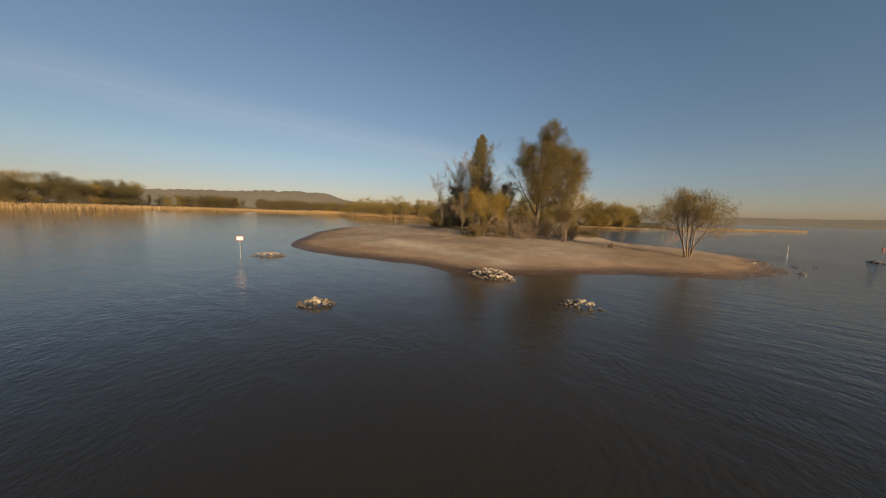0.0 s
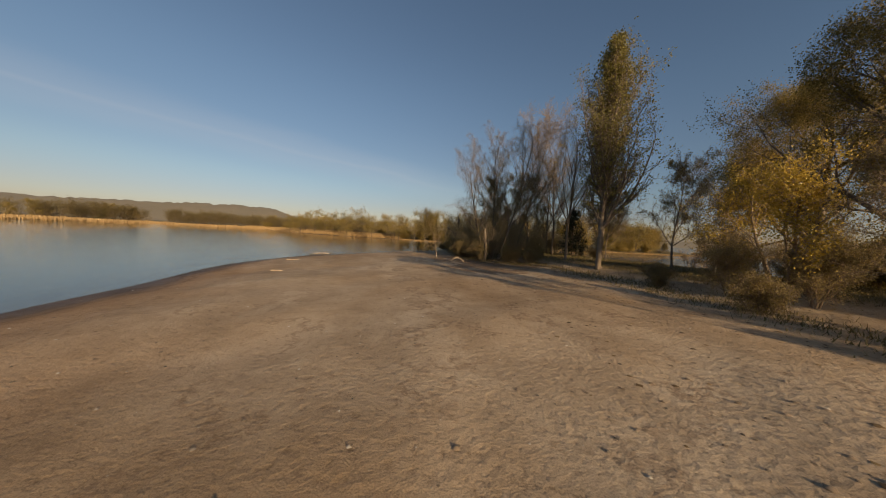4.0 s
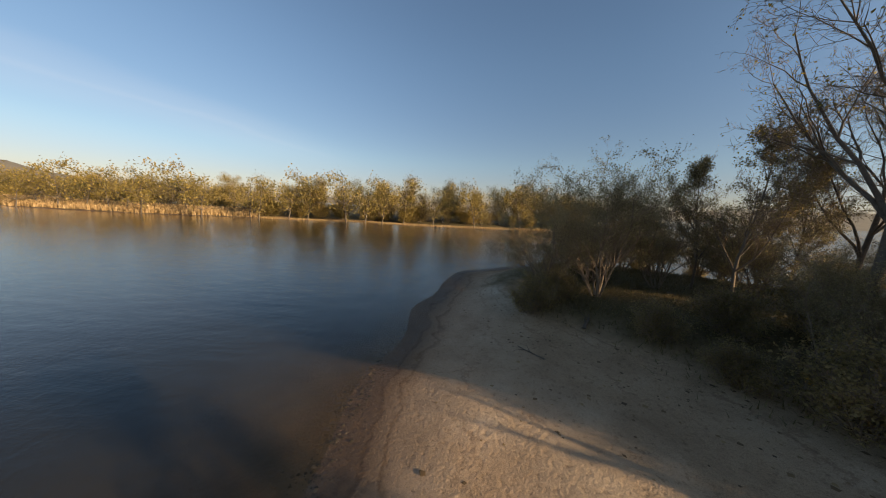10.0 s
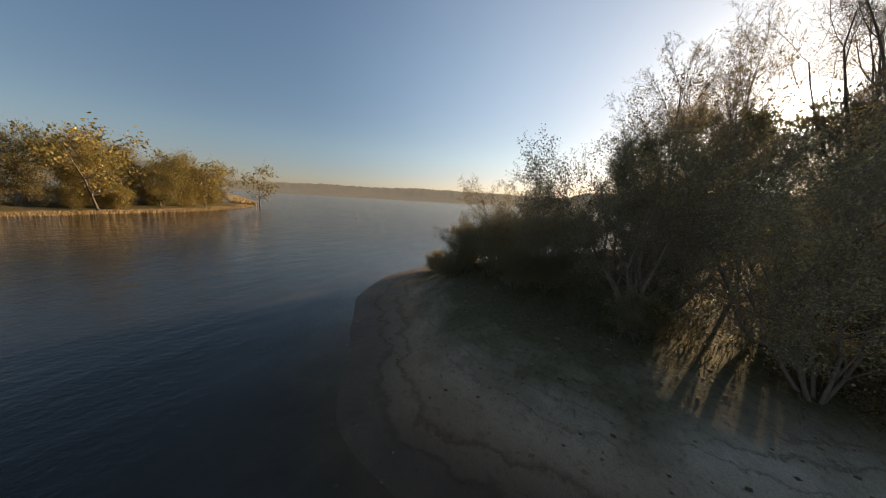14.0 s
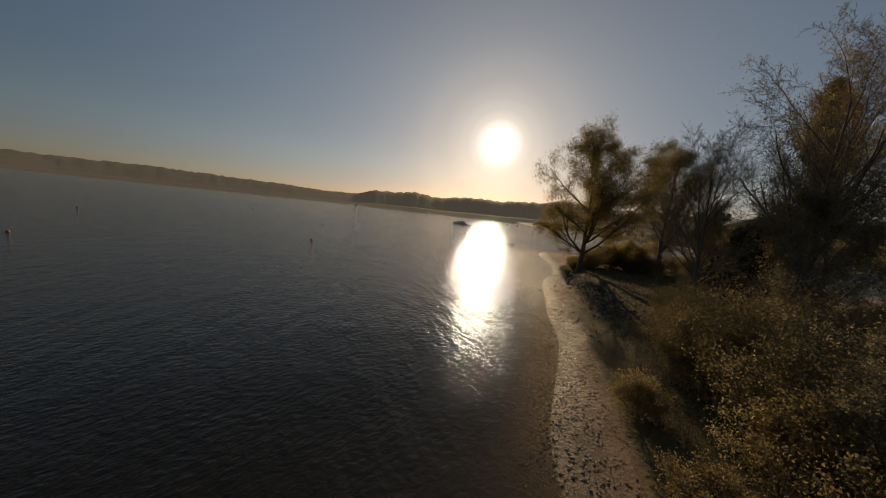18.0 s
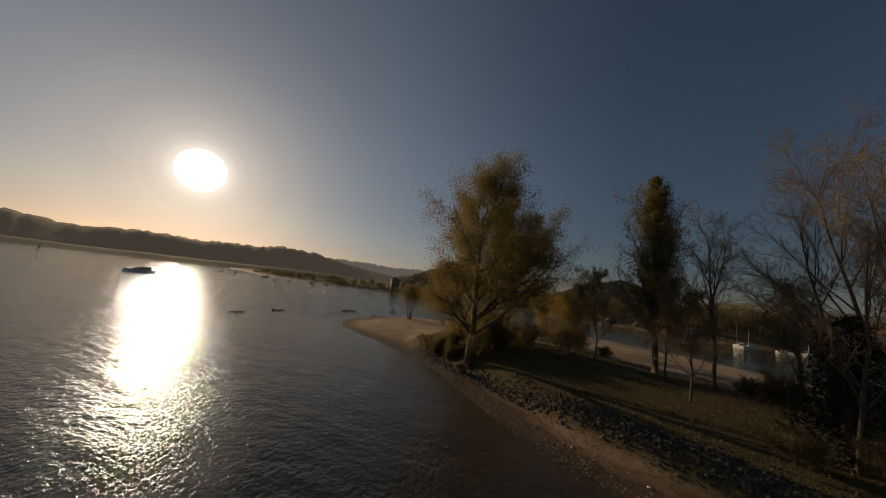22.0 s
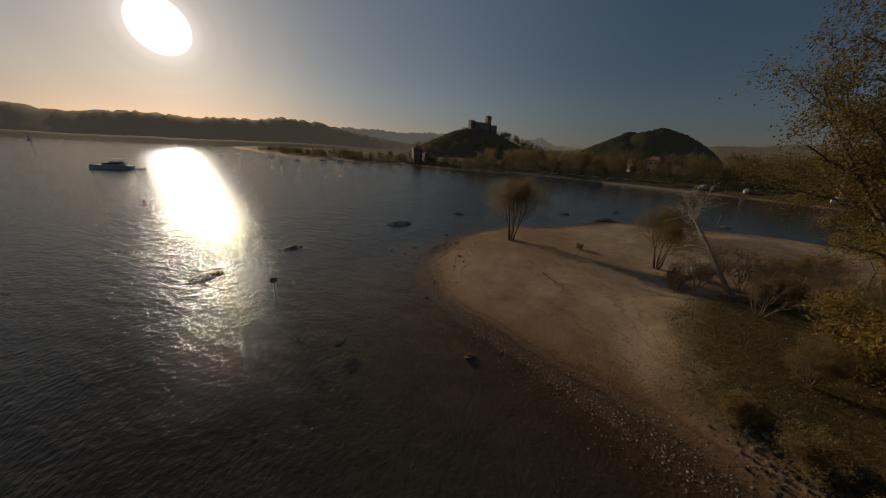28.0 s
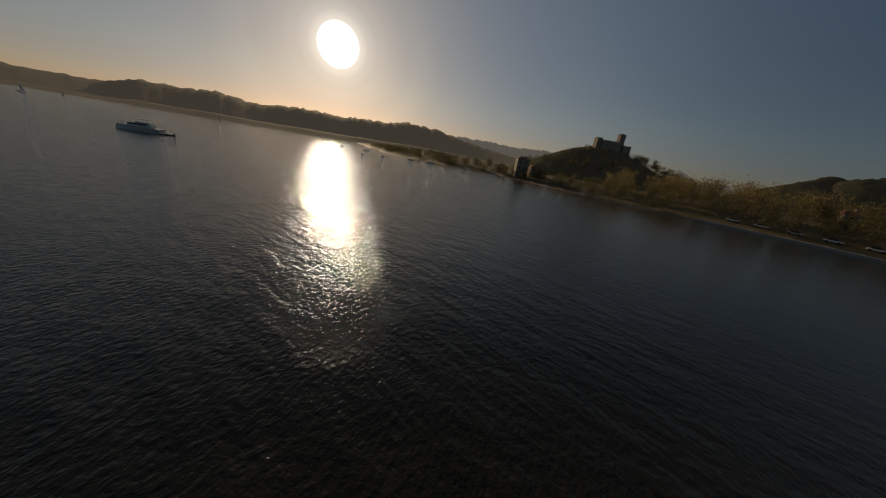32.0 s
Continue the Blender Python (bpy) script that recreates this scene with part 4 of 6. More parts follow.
b2 = tagged(tree("willow_bush", 72, 9.0, 0.09, dict(BUSH, start=(0.2, 0.25, 0.2, 0), chance=(0.9, 0.8, 0.7, 0), least=0.007), bark_brown, leaf_silver, 3, 0.09, 0.048, stems=7, fan=0.42, gaps=0.3, patch=1.3), "dense grey-green willow bush by the shore", "bush", "bushes of the grove")
b3 = tagged(tree("willow_bush", 83, 2.6, 0.04, BUSH, bark_brown, leaf_brown, 1, 0.12, 0.055, stems=7, fan=0.8, gaps=0.45, patch=0.6), "low tangled brown bush in the undergrowth", "bush", "bushes of the grove")
plant(b1, 20.0, 88.0, 120, 1.0, first=True)
g1 = tagged(tree("golden_young_tree", 64, 7.3, 0.052, dict(BUSH, seg=(8, 5, 4, 3), kids=(3, 2, 2, 0), start=(0.22, 0.2, 0.2, 0), angle=(40, 38, 40, 0), ratio=(0.5, 0.55, 0.5, 0), cone=(0.6, 0.3, 0.3, 0)), bark_brown, leaf_gold, 4, 0.18, 0.05, gaps=0.25, patch=1.0),
            "young tree with small golden leaves on the sand", "tree")
plant(g1, -6.7, 104.2, 0, first=True)
plant(b2, 4.0, 131.0, 0, 1.25, first=True)
plant(b3, 3.0, 101.5, 0, first=True)
for src, x, y, turn, sc in ((b1, 22, 82.0, 80, 0.8), (b1, 27.5, 78.0, 200, 0.8), (b1, 32, 84, 10, 0.8), (b1, 36.2, 85.5, 210, 0.55), (b1, 33.8, 80.5, 110, 0.6), (b1, 33, 89.5, 300, 0.8), (b1, 14.5, 77.5, 30, 1.0), (b1, 12.0, 68.5, 160, 0.7),
                            (b1, 12.5, 80.5, 310, 0.9), 
                            (b2, 0.6, 127.8, 90, 1.2), (b2, 8.5, 132.5, 200, 0.9), (b2, 12.5, 133.0, 20, 1.0), (b2, 16.5, 133.0, 250, 0.75), (b2, 4.6, 107.0, 60, 0.75), (b2, 7.8, 104.2, 200, 0.65), (b2, 1.2, 112.6, 300, 0.7), (b2, 6.5, 127.0, 140, 1.05), 
                            (b1, 18.8, 129.0, 60, 1.05), (b1, 19.8, 125.0, 160, 0.95), (b1, 20.6, 121.0, 260, 0.8), (b1, 17.0, 126.5, 20, 1.2), (b1, 17.5, 132.0, 80, 0.9), (b1, 21.0, 115.5, 0, 0.6), (b2, 9.0, 122.5, 180, 0.9), (b2, 4.5, 113.5, 0, 0.6),
                            (b2, 10, 113, 180, 0.6), (b2, 19.0, 117.5, 10, 0.6), (b2, 1.5, 109.5, 250, 0.55), (b2, 12.5, 118, 0, 0.65), (b1, 7.0, 133.8, 0, 0.6),
                            (b3, -0.5, 103.8, 40, 1.1), (b3, -2.6, 110.2, 140, 1.0), (b3, -1.8, 113.2, 240, 1.1), (b3, -1.6, 106.2, 340, 0.9), (b3, 0.4, 111.0, 90, 1.2), (b3, -3.4, 119.5, 10, 0.7), (b3, -2.6, 122.6, 60, 0.8), (b3, 5.5, 99.5, 100, 0.8), (b3, -1.0, 108, 200, 1.2), (b3, 1.5, 113.5, 10, 1.3), (b3, 4.0, 119.0, 150, 1.4), (b3, 22.0, 112.5, 60, 0.8), 
                            (b3, -2.2, 128.6, 90, 0.9), (b3, 1.8, 132.6, 10, 0.8), (b3, 25.5, 86.5, 250, 1.2), 
                            (b3, -2.5, 116.5, 300, 0.8), (b3, 0.5, 121.0, 20, 1.0), (b3, 10.5, 66.0, 50, 0.9),
                            (b3, 9.8, 76.5, 50, 0.9), (b3, 15.5, 66.5, 99, 0.9), (b3, 10.3, 84.0, 0, 0.8), (b3, 24.5, 72.5, 20, 1.0), (b3, 30.5, 80.5, 60, 1.0), (b3, 3.5, 100.8, 180, 0.9), (b3, 7.5, 103.0, 80, 1.1)):
    plant(src, x, y, turn, sc)
for src, x, y, turn, sc in ((b1, 13.6, 137.0, 10, 0.75), (b1, 16.0, 136.0, 140, 0.85), (b1, 17.6, 133.4, 205, 0.9), (b1, 10.8, 135.8, 75, 0.75), (b1, 20.4, 127.4, 270, 0.7), (b1, 7.6, 135.4, 40, 0.65),
                            (b3, 17.0, 138.4, 20, 0.8), (b3, 19.4, 134.8, 100, 0.8), (b3, 12.2, 138.4, 200, 0.8), (b3, 21.4, 130.2, 290, 0.8),
                            (b2, -2.0, 130.0, 55, 0.95), (b2, -1.0, 116.2, 25, 0.7), (b2, -1.2, 112.4, 160, 0.75), (b2, 0.6, 118.2, 280, 0.6), (b2, -0.6, 108.8, 95, 0.8), (b2, 2.0, 106.6, 310, 0.85),
                            (b3, -3.2, 116.8, 60, 1.2), (b3, -3.0, 114.6, 130, 1.2), (b3, -2.8, 110.6, 220, 1.1), (b3, -4.4, 128.6, 300, 1.0), (b3, -3.0, 107.4, 30, 1.0)):
    plant(src, x, y, turn, sc)
b5 = tagged(tree("golden_bush", 68, 4.6, 0.06, BUSH, bark_brown, leaf_gold, 2, 0.26, 0.10, 0.1, stems=6, fan=0.5, gaps=0.3, patch=1.2), "leafy gold-green bush at the foot of the great tree", "bush", "golden bushes on the bank")
plant(b5, 33.4, 86.6, 0, 0.9, first=True)
for x, y, turn, sc in ((31.0, 85.0, 200, 1.0), (29.6, 82.0, 330, 1.2), (27.2, 86.6, 45, 0.8)):
    plant(b5, x, y, turn, sc)
for x, y, turn, sc in ((38.4, 83.4, 20, 0.8), (37.6, 86.0, 100, 0.9), (36.4, 88.8, 190, 0.8), (38.9, 81.2, 250, 0.6), (35.6, 86.6, 310, 1.0), (36.2, 93.2, 60, 0.5), (34.0, 89.0, 150, 0.9)):
    plant(b3, x, y, turn, sc)
b4 = tagged(tree("bare_shrub", 66, 4.6, 0.06, dict(BUSH, start=(0.3, 0.25, 0.2, 0)), bark_brown, stems=5, fan=0.42), "leafless tangle of brown willow stems by the sand", "bush", "bare shrubs under the great trees")
plant(b4, 17.5, 73.5, 0, first=True)
for x, y, turn, sc in ((22.5, 75.0, 50, 0.9), (20.2, 69.0, 120, 0.75), (17.2, 79.5, 200, 1.0), (14.8, 70.0, 280, 0.8), (24.0, 72.8, 330, 0.7), (21.2, 66.2, 15, 0.8), (18.0, 66.8, 95, 0.7), (26.3, 68.0, 175, 0.75), (23.4, 69.6, 255, 0.9), (19.2, 71.5, 40, 0.9), (28.5, 74.5, 20, 0.8), (31.0, 79.5, 90, 0.7), (21.0, 92.5, 140, 0.6), (24.5, 84.5, 260, 0.9), (18.5, 86.0, 10, 0.8)):
    plant(b4, x, y, turn, sc)
# shrubs on the open sand of the southern tip
s1 = tagged(tree("sand_willow_bush", 91, 7.2, 0.11, dict(BUSH, seg=(6, 5, 4, 3), start=(0.35, 0.3, 0.2, 0)), bark_brown, leaf_brown, 4, 0.2, 0.05, stems=6, fan=0.26, gaps=0.1, patch=1.0), "twiggy willow bush standing alone on the sand", "bush", "bushes on the sandy tip")
plant(s1, 38.6, 50.7, 0, 1.3, first=True)
plant(s1, 26.2, 63.2, 140, 1.0)
s2 = tagged(tree("pale_leaning_tree", 14, 10.0, 0.2, dict(BARE, start=(0.55, 0.3, 0.3, 0.2, 0), kids=(1, 2, 1, 1, 0)), bark_birch, lean=(0.62, -0.1)), "pale leaning half-dead tree trunk on the sand", "tree")
plant(s2, 25.2, 70.2, 0, first=True)
s3 = tagged(tree("sand_shrub", 15, 1.7, 0.03, BUSH, bark_brown, stems=5, fan=0.5), "small leafless shrub rooted in the sand", "bush", "small shrubs on the sand")
plant(s3, 24.5, 66.8, 0, 1.2, first=True)
for x, y, sc in ((31.0, 56.0, 0.6), (22.5, 72.5, 1.4), (19.5, 65.0, 1.0), (29.5, 68.5, 1.6)):
    plant(s3, x, y, x * 37, sc)


def conifer(seed=3, height=8.5):
    rng = random.Random(seed)
    W, tips = ([], []), []
    tube(W[0], W[1], (0, 0, -0.2), (0, 0, height), 0.18, 0.02, 7)
    for i in range(26):
        z = 0.9 + (height - 1.2) * i / 25
        ln = 0.35 + 2.5 * (1 - z / height) ** 0.8
        for k in range(7):
            a = rng.uniform(0, 6.28)
            p = np.array((0, 0, z))
            for s in range(4):
                q = p + np.array((math.cos(a), math.sin(a), -0.22 + 0.1 * s)) * ln / 4
                tube(W[0], W[1], p, q, 0.03 * (1 - s / 5), 0.03 * (1 - (s + 1) / 5), 3)
                p = q
                tips.append((tuple(p), unit((math.cos(a), math.sin(a), -0.1))))
    root = empty("conifer_tree")
    put("trunk", mesh_from("conifer_trunk", W[0], W[1], bark_brown, True), root)
    put("crown", leaf_mesh("conifer_crown", seed, tips, 7, 0.16, 0.11, leaf_dark, 0.08, 3.0), root)
    return tagged(root, "small dark green conifer tree among the shrubs", "tree")


con = conifer()
plant(con, 17.6, 112.4, 0, first=True)

# ---- woods on the peninsula and the mainland ----
def wood_row(srcs, pts, step, depth, hmin, hmax, seed, poly):
    """Trees along a shore line, set back a little from it and of uneven height."""
    r = random.Random(seed)
    for (ax, ay), (bx, by) in zip(pts, pts[1:]):
        n = max(1, int(math.hypot(bx - ax, by - ay) / step))
        nx, ny = -(by - ay), bx - ax
        ln = math.hypot(nx, ny)
        for i in range(n):
            f = (i + r.uniform(0.1, 0.9)) / n
            off = r.uniform(depth[0], depth[1])
            x, y = ax + (bx - ax) * f + nx / ln * off, ay + (by - ay) * f + ny / ln * off
            src, hh = r.choice(srcs)
            h = r.uniform(hmin, hmax)
            plant(src, x, y, r.uniform(0, 360), h / hh, r.uniform(0.85, 1.1))


FARLOW = dict(FAR, seg=(4, 3, 2), sides=(4, 3, 3), wiggle=(0.12, 0.22, 0.25), kids=(4, 2, 0), angle=(58, 50, 0), ratio=(0.52, 0.5, 0), up=(0.03, 0.035, 0.0), cone=(0.30, 0.3, 0), start=(0.15, 0.2, 0))
FARW = dict(FAR, wiggle=(0.12, 0.22, 0.25), kids=(4, 3, 0), angle=(58, 50, 0), ratio=(0.52, 0.5, 0), up=(0.03, 0.035, 0.0), cone=(0.30, 0.3, 0), start=(0.15, 0.2, 0))
f1 = tagged(tree("shore_tree", 101, 14, 0.22, FARW, bark_grey, leaf_fargold, 24, 0.62, 0.135, gaps=0.2, patch=2.0), "broad shore tree with olive-gold leaves above the reeds", "tree", "trees of the wooded shore")
f2 = tagged(tree("shore_tree", 102, 15, 0.2, FARW, bark_grey, leaf_olive, 22, 0.62, 0.14, gaps=0.2, patch=2.0), "dense green shore tree above the reeds", "tree", "trees of the wooded shore")
f3 = tagged(tree("shore_tree", 103, 12, 0.2, dict(FARW, angle=(36, 34, 0)), bark_grey, leaf_brown, 12, 0.5, 0.145, gaps=0.3, patch=1.5), "half-bare brownish shore tree above the reeds", "tree", "trees of the wooded shore")
f4 = tagged(tree("shore_tree", 104, 7, 0.12, FARW, bark_brown, leaf_fargold, 9, 0.5, 0.145, stems=3, fan=0.5, gaps=0.2, patch=1.5), "low golden bush on the far shore", "bush", "bushes of the wooded shore")
plant(f1, 99, 214, 0, 0.9, first=True); plant(f2, 101, 210, 0, 0.85, first=True); plant(f3, 94, 220, 40, 1.0, first=True); plant(f4, 92, 204, 0, 0.8, first=True)
f5 = tagged(tree("hill_tree", 105, 15, 0.2, FARLOW, bark_grey, leaf_olive, 4, 0.8, 0.42, gaps=0.1), "dark green tree of the wooded castle hill", "tree", "trees of the castle hill")
f6 = tagged(tree("hill_tree", 106, 12, 0.2, FARLOW, bark_grey, leaf_brown, 4, 0.7, 0.36, gaps=0.2), "brownish tree of the wooded castle hill", "tree", "trees of the castle hill")
f7 = tagged(tree("hill_tree", 107, 14, 0.2, FARLOW, bark_grey, leaf_fargold, 4, 0.75, 0.40, gaps=0.1), "golden tree of the wooded castle hill", "tree", "trees of the castle hill")
plant(f5, -150, -470, 0, 0.8, z=14, first=True); plant(f6, -118, -468, 50, 0.8, z=14, first=True); plant(f7, -95, -474, 20, 0.8, z=12, first=True)
PEN = [(121, 208), (112, 204), (86, 202), (58, 210), (34, 220), (8, 240), (-26, 250), (-62, 260), (-105, 290), (-160, 350), (-225, 406)]
mixed = ((f1, 14), (f1, 14), (f2, 15), (f3, 12))
wood_row(mixed, PEN[:7][::-1], 6.0, (1, 6), 11, 15, 1, NORTH)
wood_row(mixed, PEN[:7][::-1], 8.0, (8, 20), 14, 18, 2, NORTH)
wood_row(((f4, 7), (f4, 7), (f3, 12)), PEN[:7][::-1], 7.5, (-1, 3), 4, 7.5, 3, NORTH)
wood_row(mixed, PEN[6:][::-1], 9.0, (24, 48), 9, 15, 4, NORTH)
wood_row(((f4, 7), (f3, 12)), PEN[6:][::-1], 15.0, (16, 28), 4, 8, 5, NORTH)
wood_row(((f1, 14), (f2, 15), (f2, 15)), [(-300, 105), (-270, 165), (-275, 230), (-290, 270)], 6.5, (8, 26), 17, 24, 6, NORTH)
wood_row(mixed, [(-290, 270), (-297, 300), (-300, 395)], 10.0, (6, 30), 10, 17, 16, NORTH)


def far_wood(name, src, pts, step, depth, hmin, hmax, h0, seed, label):
    """A distant wood whose trees nobody could count: many tree crowns and trunks joined as one."""
    r = random.Random(seed)
    root = empty(name)
    for piece in src.children:
        me = piece.data
        co = np.empty(len(me.vertices) * 3, np.float32); me.vertices.foreach_get("co", co)
        loops = np.empty(len(me.loops), np.int32); me.loops.foreach_get("vertex_index", loops)
        starts = np.empty(len(me.polygons), np.int32); me.polygons.foreach_get("loop_start", starts)
        co = co.reshape(-1, 3)
        rr = random.Random(seed)
        cs, ls, ss = [], [], []
        for (ax, ay), (bx, by) in zip(pts, pts[1:]):
            n = max(1, int(math.hypot(bx - ax, by - ay) / step))
            nx, ny = -(by - ay), bx - ax
            ln = math.hypot(nx, ny)
            for i in range(n):
                f, off, a, h = (i + rr.uniform(0.1, 0.9)) / n, rr.uniform(*depth), rr.uniform(0, 6.28), rr.uniform(hmin, hmax) / h0
                x, y = ax + (bx - ax) * f + nx / ln * off, ay + (by - ay) * f + ny / ln * off
                v = np.stack([co[:, 0] * math.cos(a) - co[:, 1] * math.sin(a), co[:, 0] * math.sin(a) + co[:, 1] * math.cos(a), co[:, 2]], 1) * h + np.array((x, y, ground_z(x, y)))
                k = len(cs)
                cs.append(v); ls.append(loops + k * len(co)); ss.append(starts + k * len(loops))
        out = bpy.data.meshes.new(name)
        v, l, s = np.concatenate(cs), np.concatenate(ls), np.concatenate(ss)
        out.vertices.add(len(v)); out.vertices.foreach_set("co", v.astype(np.float32).ravel())
        out.loops.add(len(l)); out.loops.foreach_set("vertex_index", l.astype(np.int32))
        out.polygons.add(len(s)); out.polygons.foreach_set("loop_start", s.astype(np.int32))
        out.update(calc_edges=True)
        out.materials.append(me.materials[0])
        put(piece.name.split(".")[0], out, root)
    return tagged(root, label, "woods", kind="stuff")


far_wood("far_wood", f6, [(-300, 398), (-225, 412), (-190, 440)], 2.6, (14, 60), 11, 16, 12, 7, "brown bare wood behind the reed bay")
far_wood("far_wood", f6, [(-225, 410), (-160, 356), (-105, 296), (-62, 266)], 2.6, (22, 46), 9, 14, 12, 9, "brown half-bare wood along the reed shore")
far_wood("far_wood", f6, [(-297, 300), (-300, 395), (-250, 420)], 2.4, (2, 30), 11, 17, 12, 19, "brown half-bare wood at the head of the bay")
far_wood("far_wood", f7, [(128, 222), (60, 226), (20, 246), (-40, 268), (-110, 310)], 9.0, (10, 26), 13, 18, 14, 8, "golden wood behind the shore trees")


def reeds(name, pts, depth, n, hmin, hmax, seed, label, wide=(0.10, 0.22)):
    """A belt of dry reed along a shore: thousands of thin blades in tufts, as one."""
    r = np.random.RandomState(seed)
    p = np.array(pts, float)
    seg = np.hypot(*(p[1:] - p[:-1]).T)
    k = r.choice(len(seg), n, p=seg / seg.sum())
    f = r.uniform(0, 1, n)[:, None]
    base = p[k] + (p[k + 1] - p[k]) * f
    nrm = np.stack([-(p[k + 1] - p[k])[:, 1], (p[k + 1] - p[k])[:, 0]], 1)
    base = base + nrm / np.linalg.norm(nrm, axis=1, keepdims=True) * (depth[0] + (depth[1] - depth[0]) * r.uniform(0, 1, n)[:, None])
    z = np.maximum(land_height(base[:, 0], base[:, 1]), -0.3)
    h = r.uniform(hmin, hmax, n)
    a, w = r.uniform(0, 6.28, n), r.uniform(wide[0], wide[1], n)
    dx, dy = np.cos(a) * w, np.sin(a) * w
    lx, ly = r.normal(0, 0.16, n) * h, r.normal(0, 0.16, n) * h
    v = np.stack([np.stack([base[:, 0] - dx, base[:, 1] - dy, z], 1), np.stack([base[:, 0] + dx, base[:, 1] + dy, z], 1),
                  np.stack([base[:, 0] + lx + dx * 0.2, base[:, 1] + ly + dy * 0.2, z + h], 1), np.stack([base[:, 0] + lx - dx, base[:, 1] + ly - dy, z + h * 0.86], 1)], 1).reshape(-1, 3)
    me = bpy.data.meshes.new(name)
    me.vertices.add(len(v)); me.vertices.foreach_set("co", v.astype(np.float32).ravel())
    me.loops.add(len(v)); me.loops.foreach_set("vertex_index", np.arange(len(v), dtype=np.int32))
    me.polygons.add(n); me.polygons.foreach_set("loop_start", np.arange(0, len(v), 4, dtype=np.int32))
    me.update(calc_edges=True)
    me.materials.append(leaf_reed)
    return tagged(new(name, me), label, "reeds", kind="stuff")


reeds("reed_belt", [(-225, 402), (-160, 347), (-105, 286), (-62, 258), (-26, 248)], (-2, 22), 26000, 0.8, 1.7, 1, "belt of dry golden reed along the wooded shore")
reeds("reed_belt", [(-290, 105), (-260, 165), (-264, 230), (-287, 300), (-292, 385), (-225, 402)], (-16, 8), 22000, 1.0, 2.4, 2, "belt of dry golden reed round the bay")
reeds("reed_belt", [(130, 206), (112, 201), (86, 199), (58, 207), (34, 217), (8, 237), (-26, 247)], (0.3, 5), 22000, 0.15, 0.6, 3, "thin dry reed at the foot of the trees", (0.03, 0.08))
reeds("reed_belt", [(138, 209), (190, 236), (300, 296)], (-5, 5), 9000, 0.8, 1.6, 4, "low golden reed spit in the lake")

# ---- stones, rock piles, driftwood ----
rock_pale = simple("pale_stone", (0.34, 0.28, 0.21), 0.85, 0, 7, 0.4, 0.7, random_tint=0.35)
# serves wet stones at the water and stones darkened for the shady heaps
rock_dark = simple("dark_wet_stone", (0.12, 0.10, 0.075), 0.55, 0, 7, 0.4, 0.7, random_tint=0.35)
wood_grey = simple("weathered_wood", (0.33, 0.26, 0.185), 0.85, 0, 12, 0.35, 0.6)
wood_dark = simple("dark_driftwood", (0.10, 0.075, 0.052), 0.85, 0, 12, 0.4, 0.6)


def stone_mesh(name, seed, mat, sub=1):
    bm = bmesh.new()
    bmesh.ops.create_icosphere(bm, subdivisions=sub, radius=0.5)
    r = random.Random(seed)
    sx, sy, sz = r.uniform(0.8, 1.3), r.uniform(0.65, 1.0), r.uniform(0.4, 0.75)
    for v in bm.verts:
        k = 1 + r.uniform(-0.30, 0.24)
        v.co = Vector((v.co.x * sx * k, v.co.y * sy * k, v.co.z * sz * k))
    me = bpy.data.meshes.new(name)
    bm.to_mesh(me); bm.free()
    me.materials.append(mat)
    return me


PALE = [stone_mesh("stone", 300 + k, rock_pale) for k in range(6)]
DARK = [stone_mesh("stone", 320 + k, rock_dark) for k in range(6)]
BIG = [stone_mesh("boulder", 340 + k, rock_pale, 2) for k in range(3)] + [stone_mesh("boulder", 350 + k, rock_dark, 2) for k in range(2)]


def rock_pile(x, y, length, width, turn, high, n, seed, label, dark=0.3):
    """A low heap of loose stones that stands out of the shallow water."""
    r = random.Random(seed)
    base = max(ground_z(x, y), -0.45)
    root = tagged(empty("rock_pile", pose(x, y, 0, 0, 0, turn)), label, "rocks", "rock piles off the shore")
    verts, faces, m = [], [], 14
    for i in range(5):
        q = i / 4
        for k in range(m):
            a = 6.2832 * k / m
            w = (1 - q) * (0.92 + 0.14 * math.sin(3 * a + seed) + 0.1 * math.sin(5 * a + 2 * seed))
            verts.append((math.cos(a) * length / 2 * w, math.sin(a) * width / 2 * w, base - 0.1 + (high - base) * (1 - (1 - q) ** 2) * 0.55))
    for i in range(4):
        for k in range(m):
            j = (k + 1) % m
            faces.append((i * m + k, i * m + j, (i + 1) * m + j, (i + 1) * m + k))
    put("rubble", mesh_from("rubble", verts, faces, rock_dark, True), root)
    for k in range(n):
        a, q = r.uniform(0, 6.2832), r.uniform(0, 1) ** 0.55
        px, py = math.cos(a) * length / 2 * q, math.sin(a) * width / 2 * q
        z = base + (high - base) * (1 - q * q) * 0.85
        s = (0.11 + 0.26 * r.random() ** 1.6) * (1.25 - 0.3 * q)
        low = z < 0.14
        put("stone", r.choice(DARK if low or r.random() < dark else PALE), root,
            pose(px, py, max(z, base) + s * 0.12, r.uniform(-25, 25), r.uniform(-25, 25), r.uniform(0, 360)) @ Matrix.Diagonal((s, s, s, 1)))
    return root


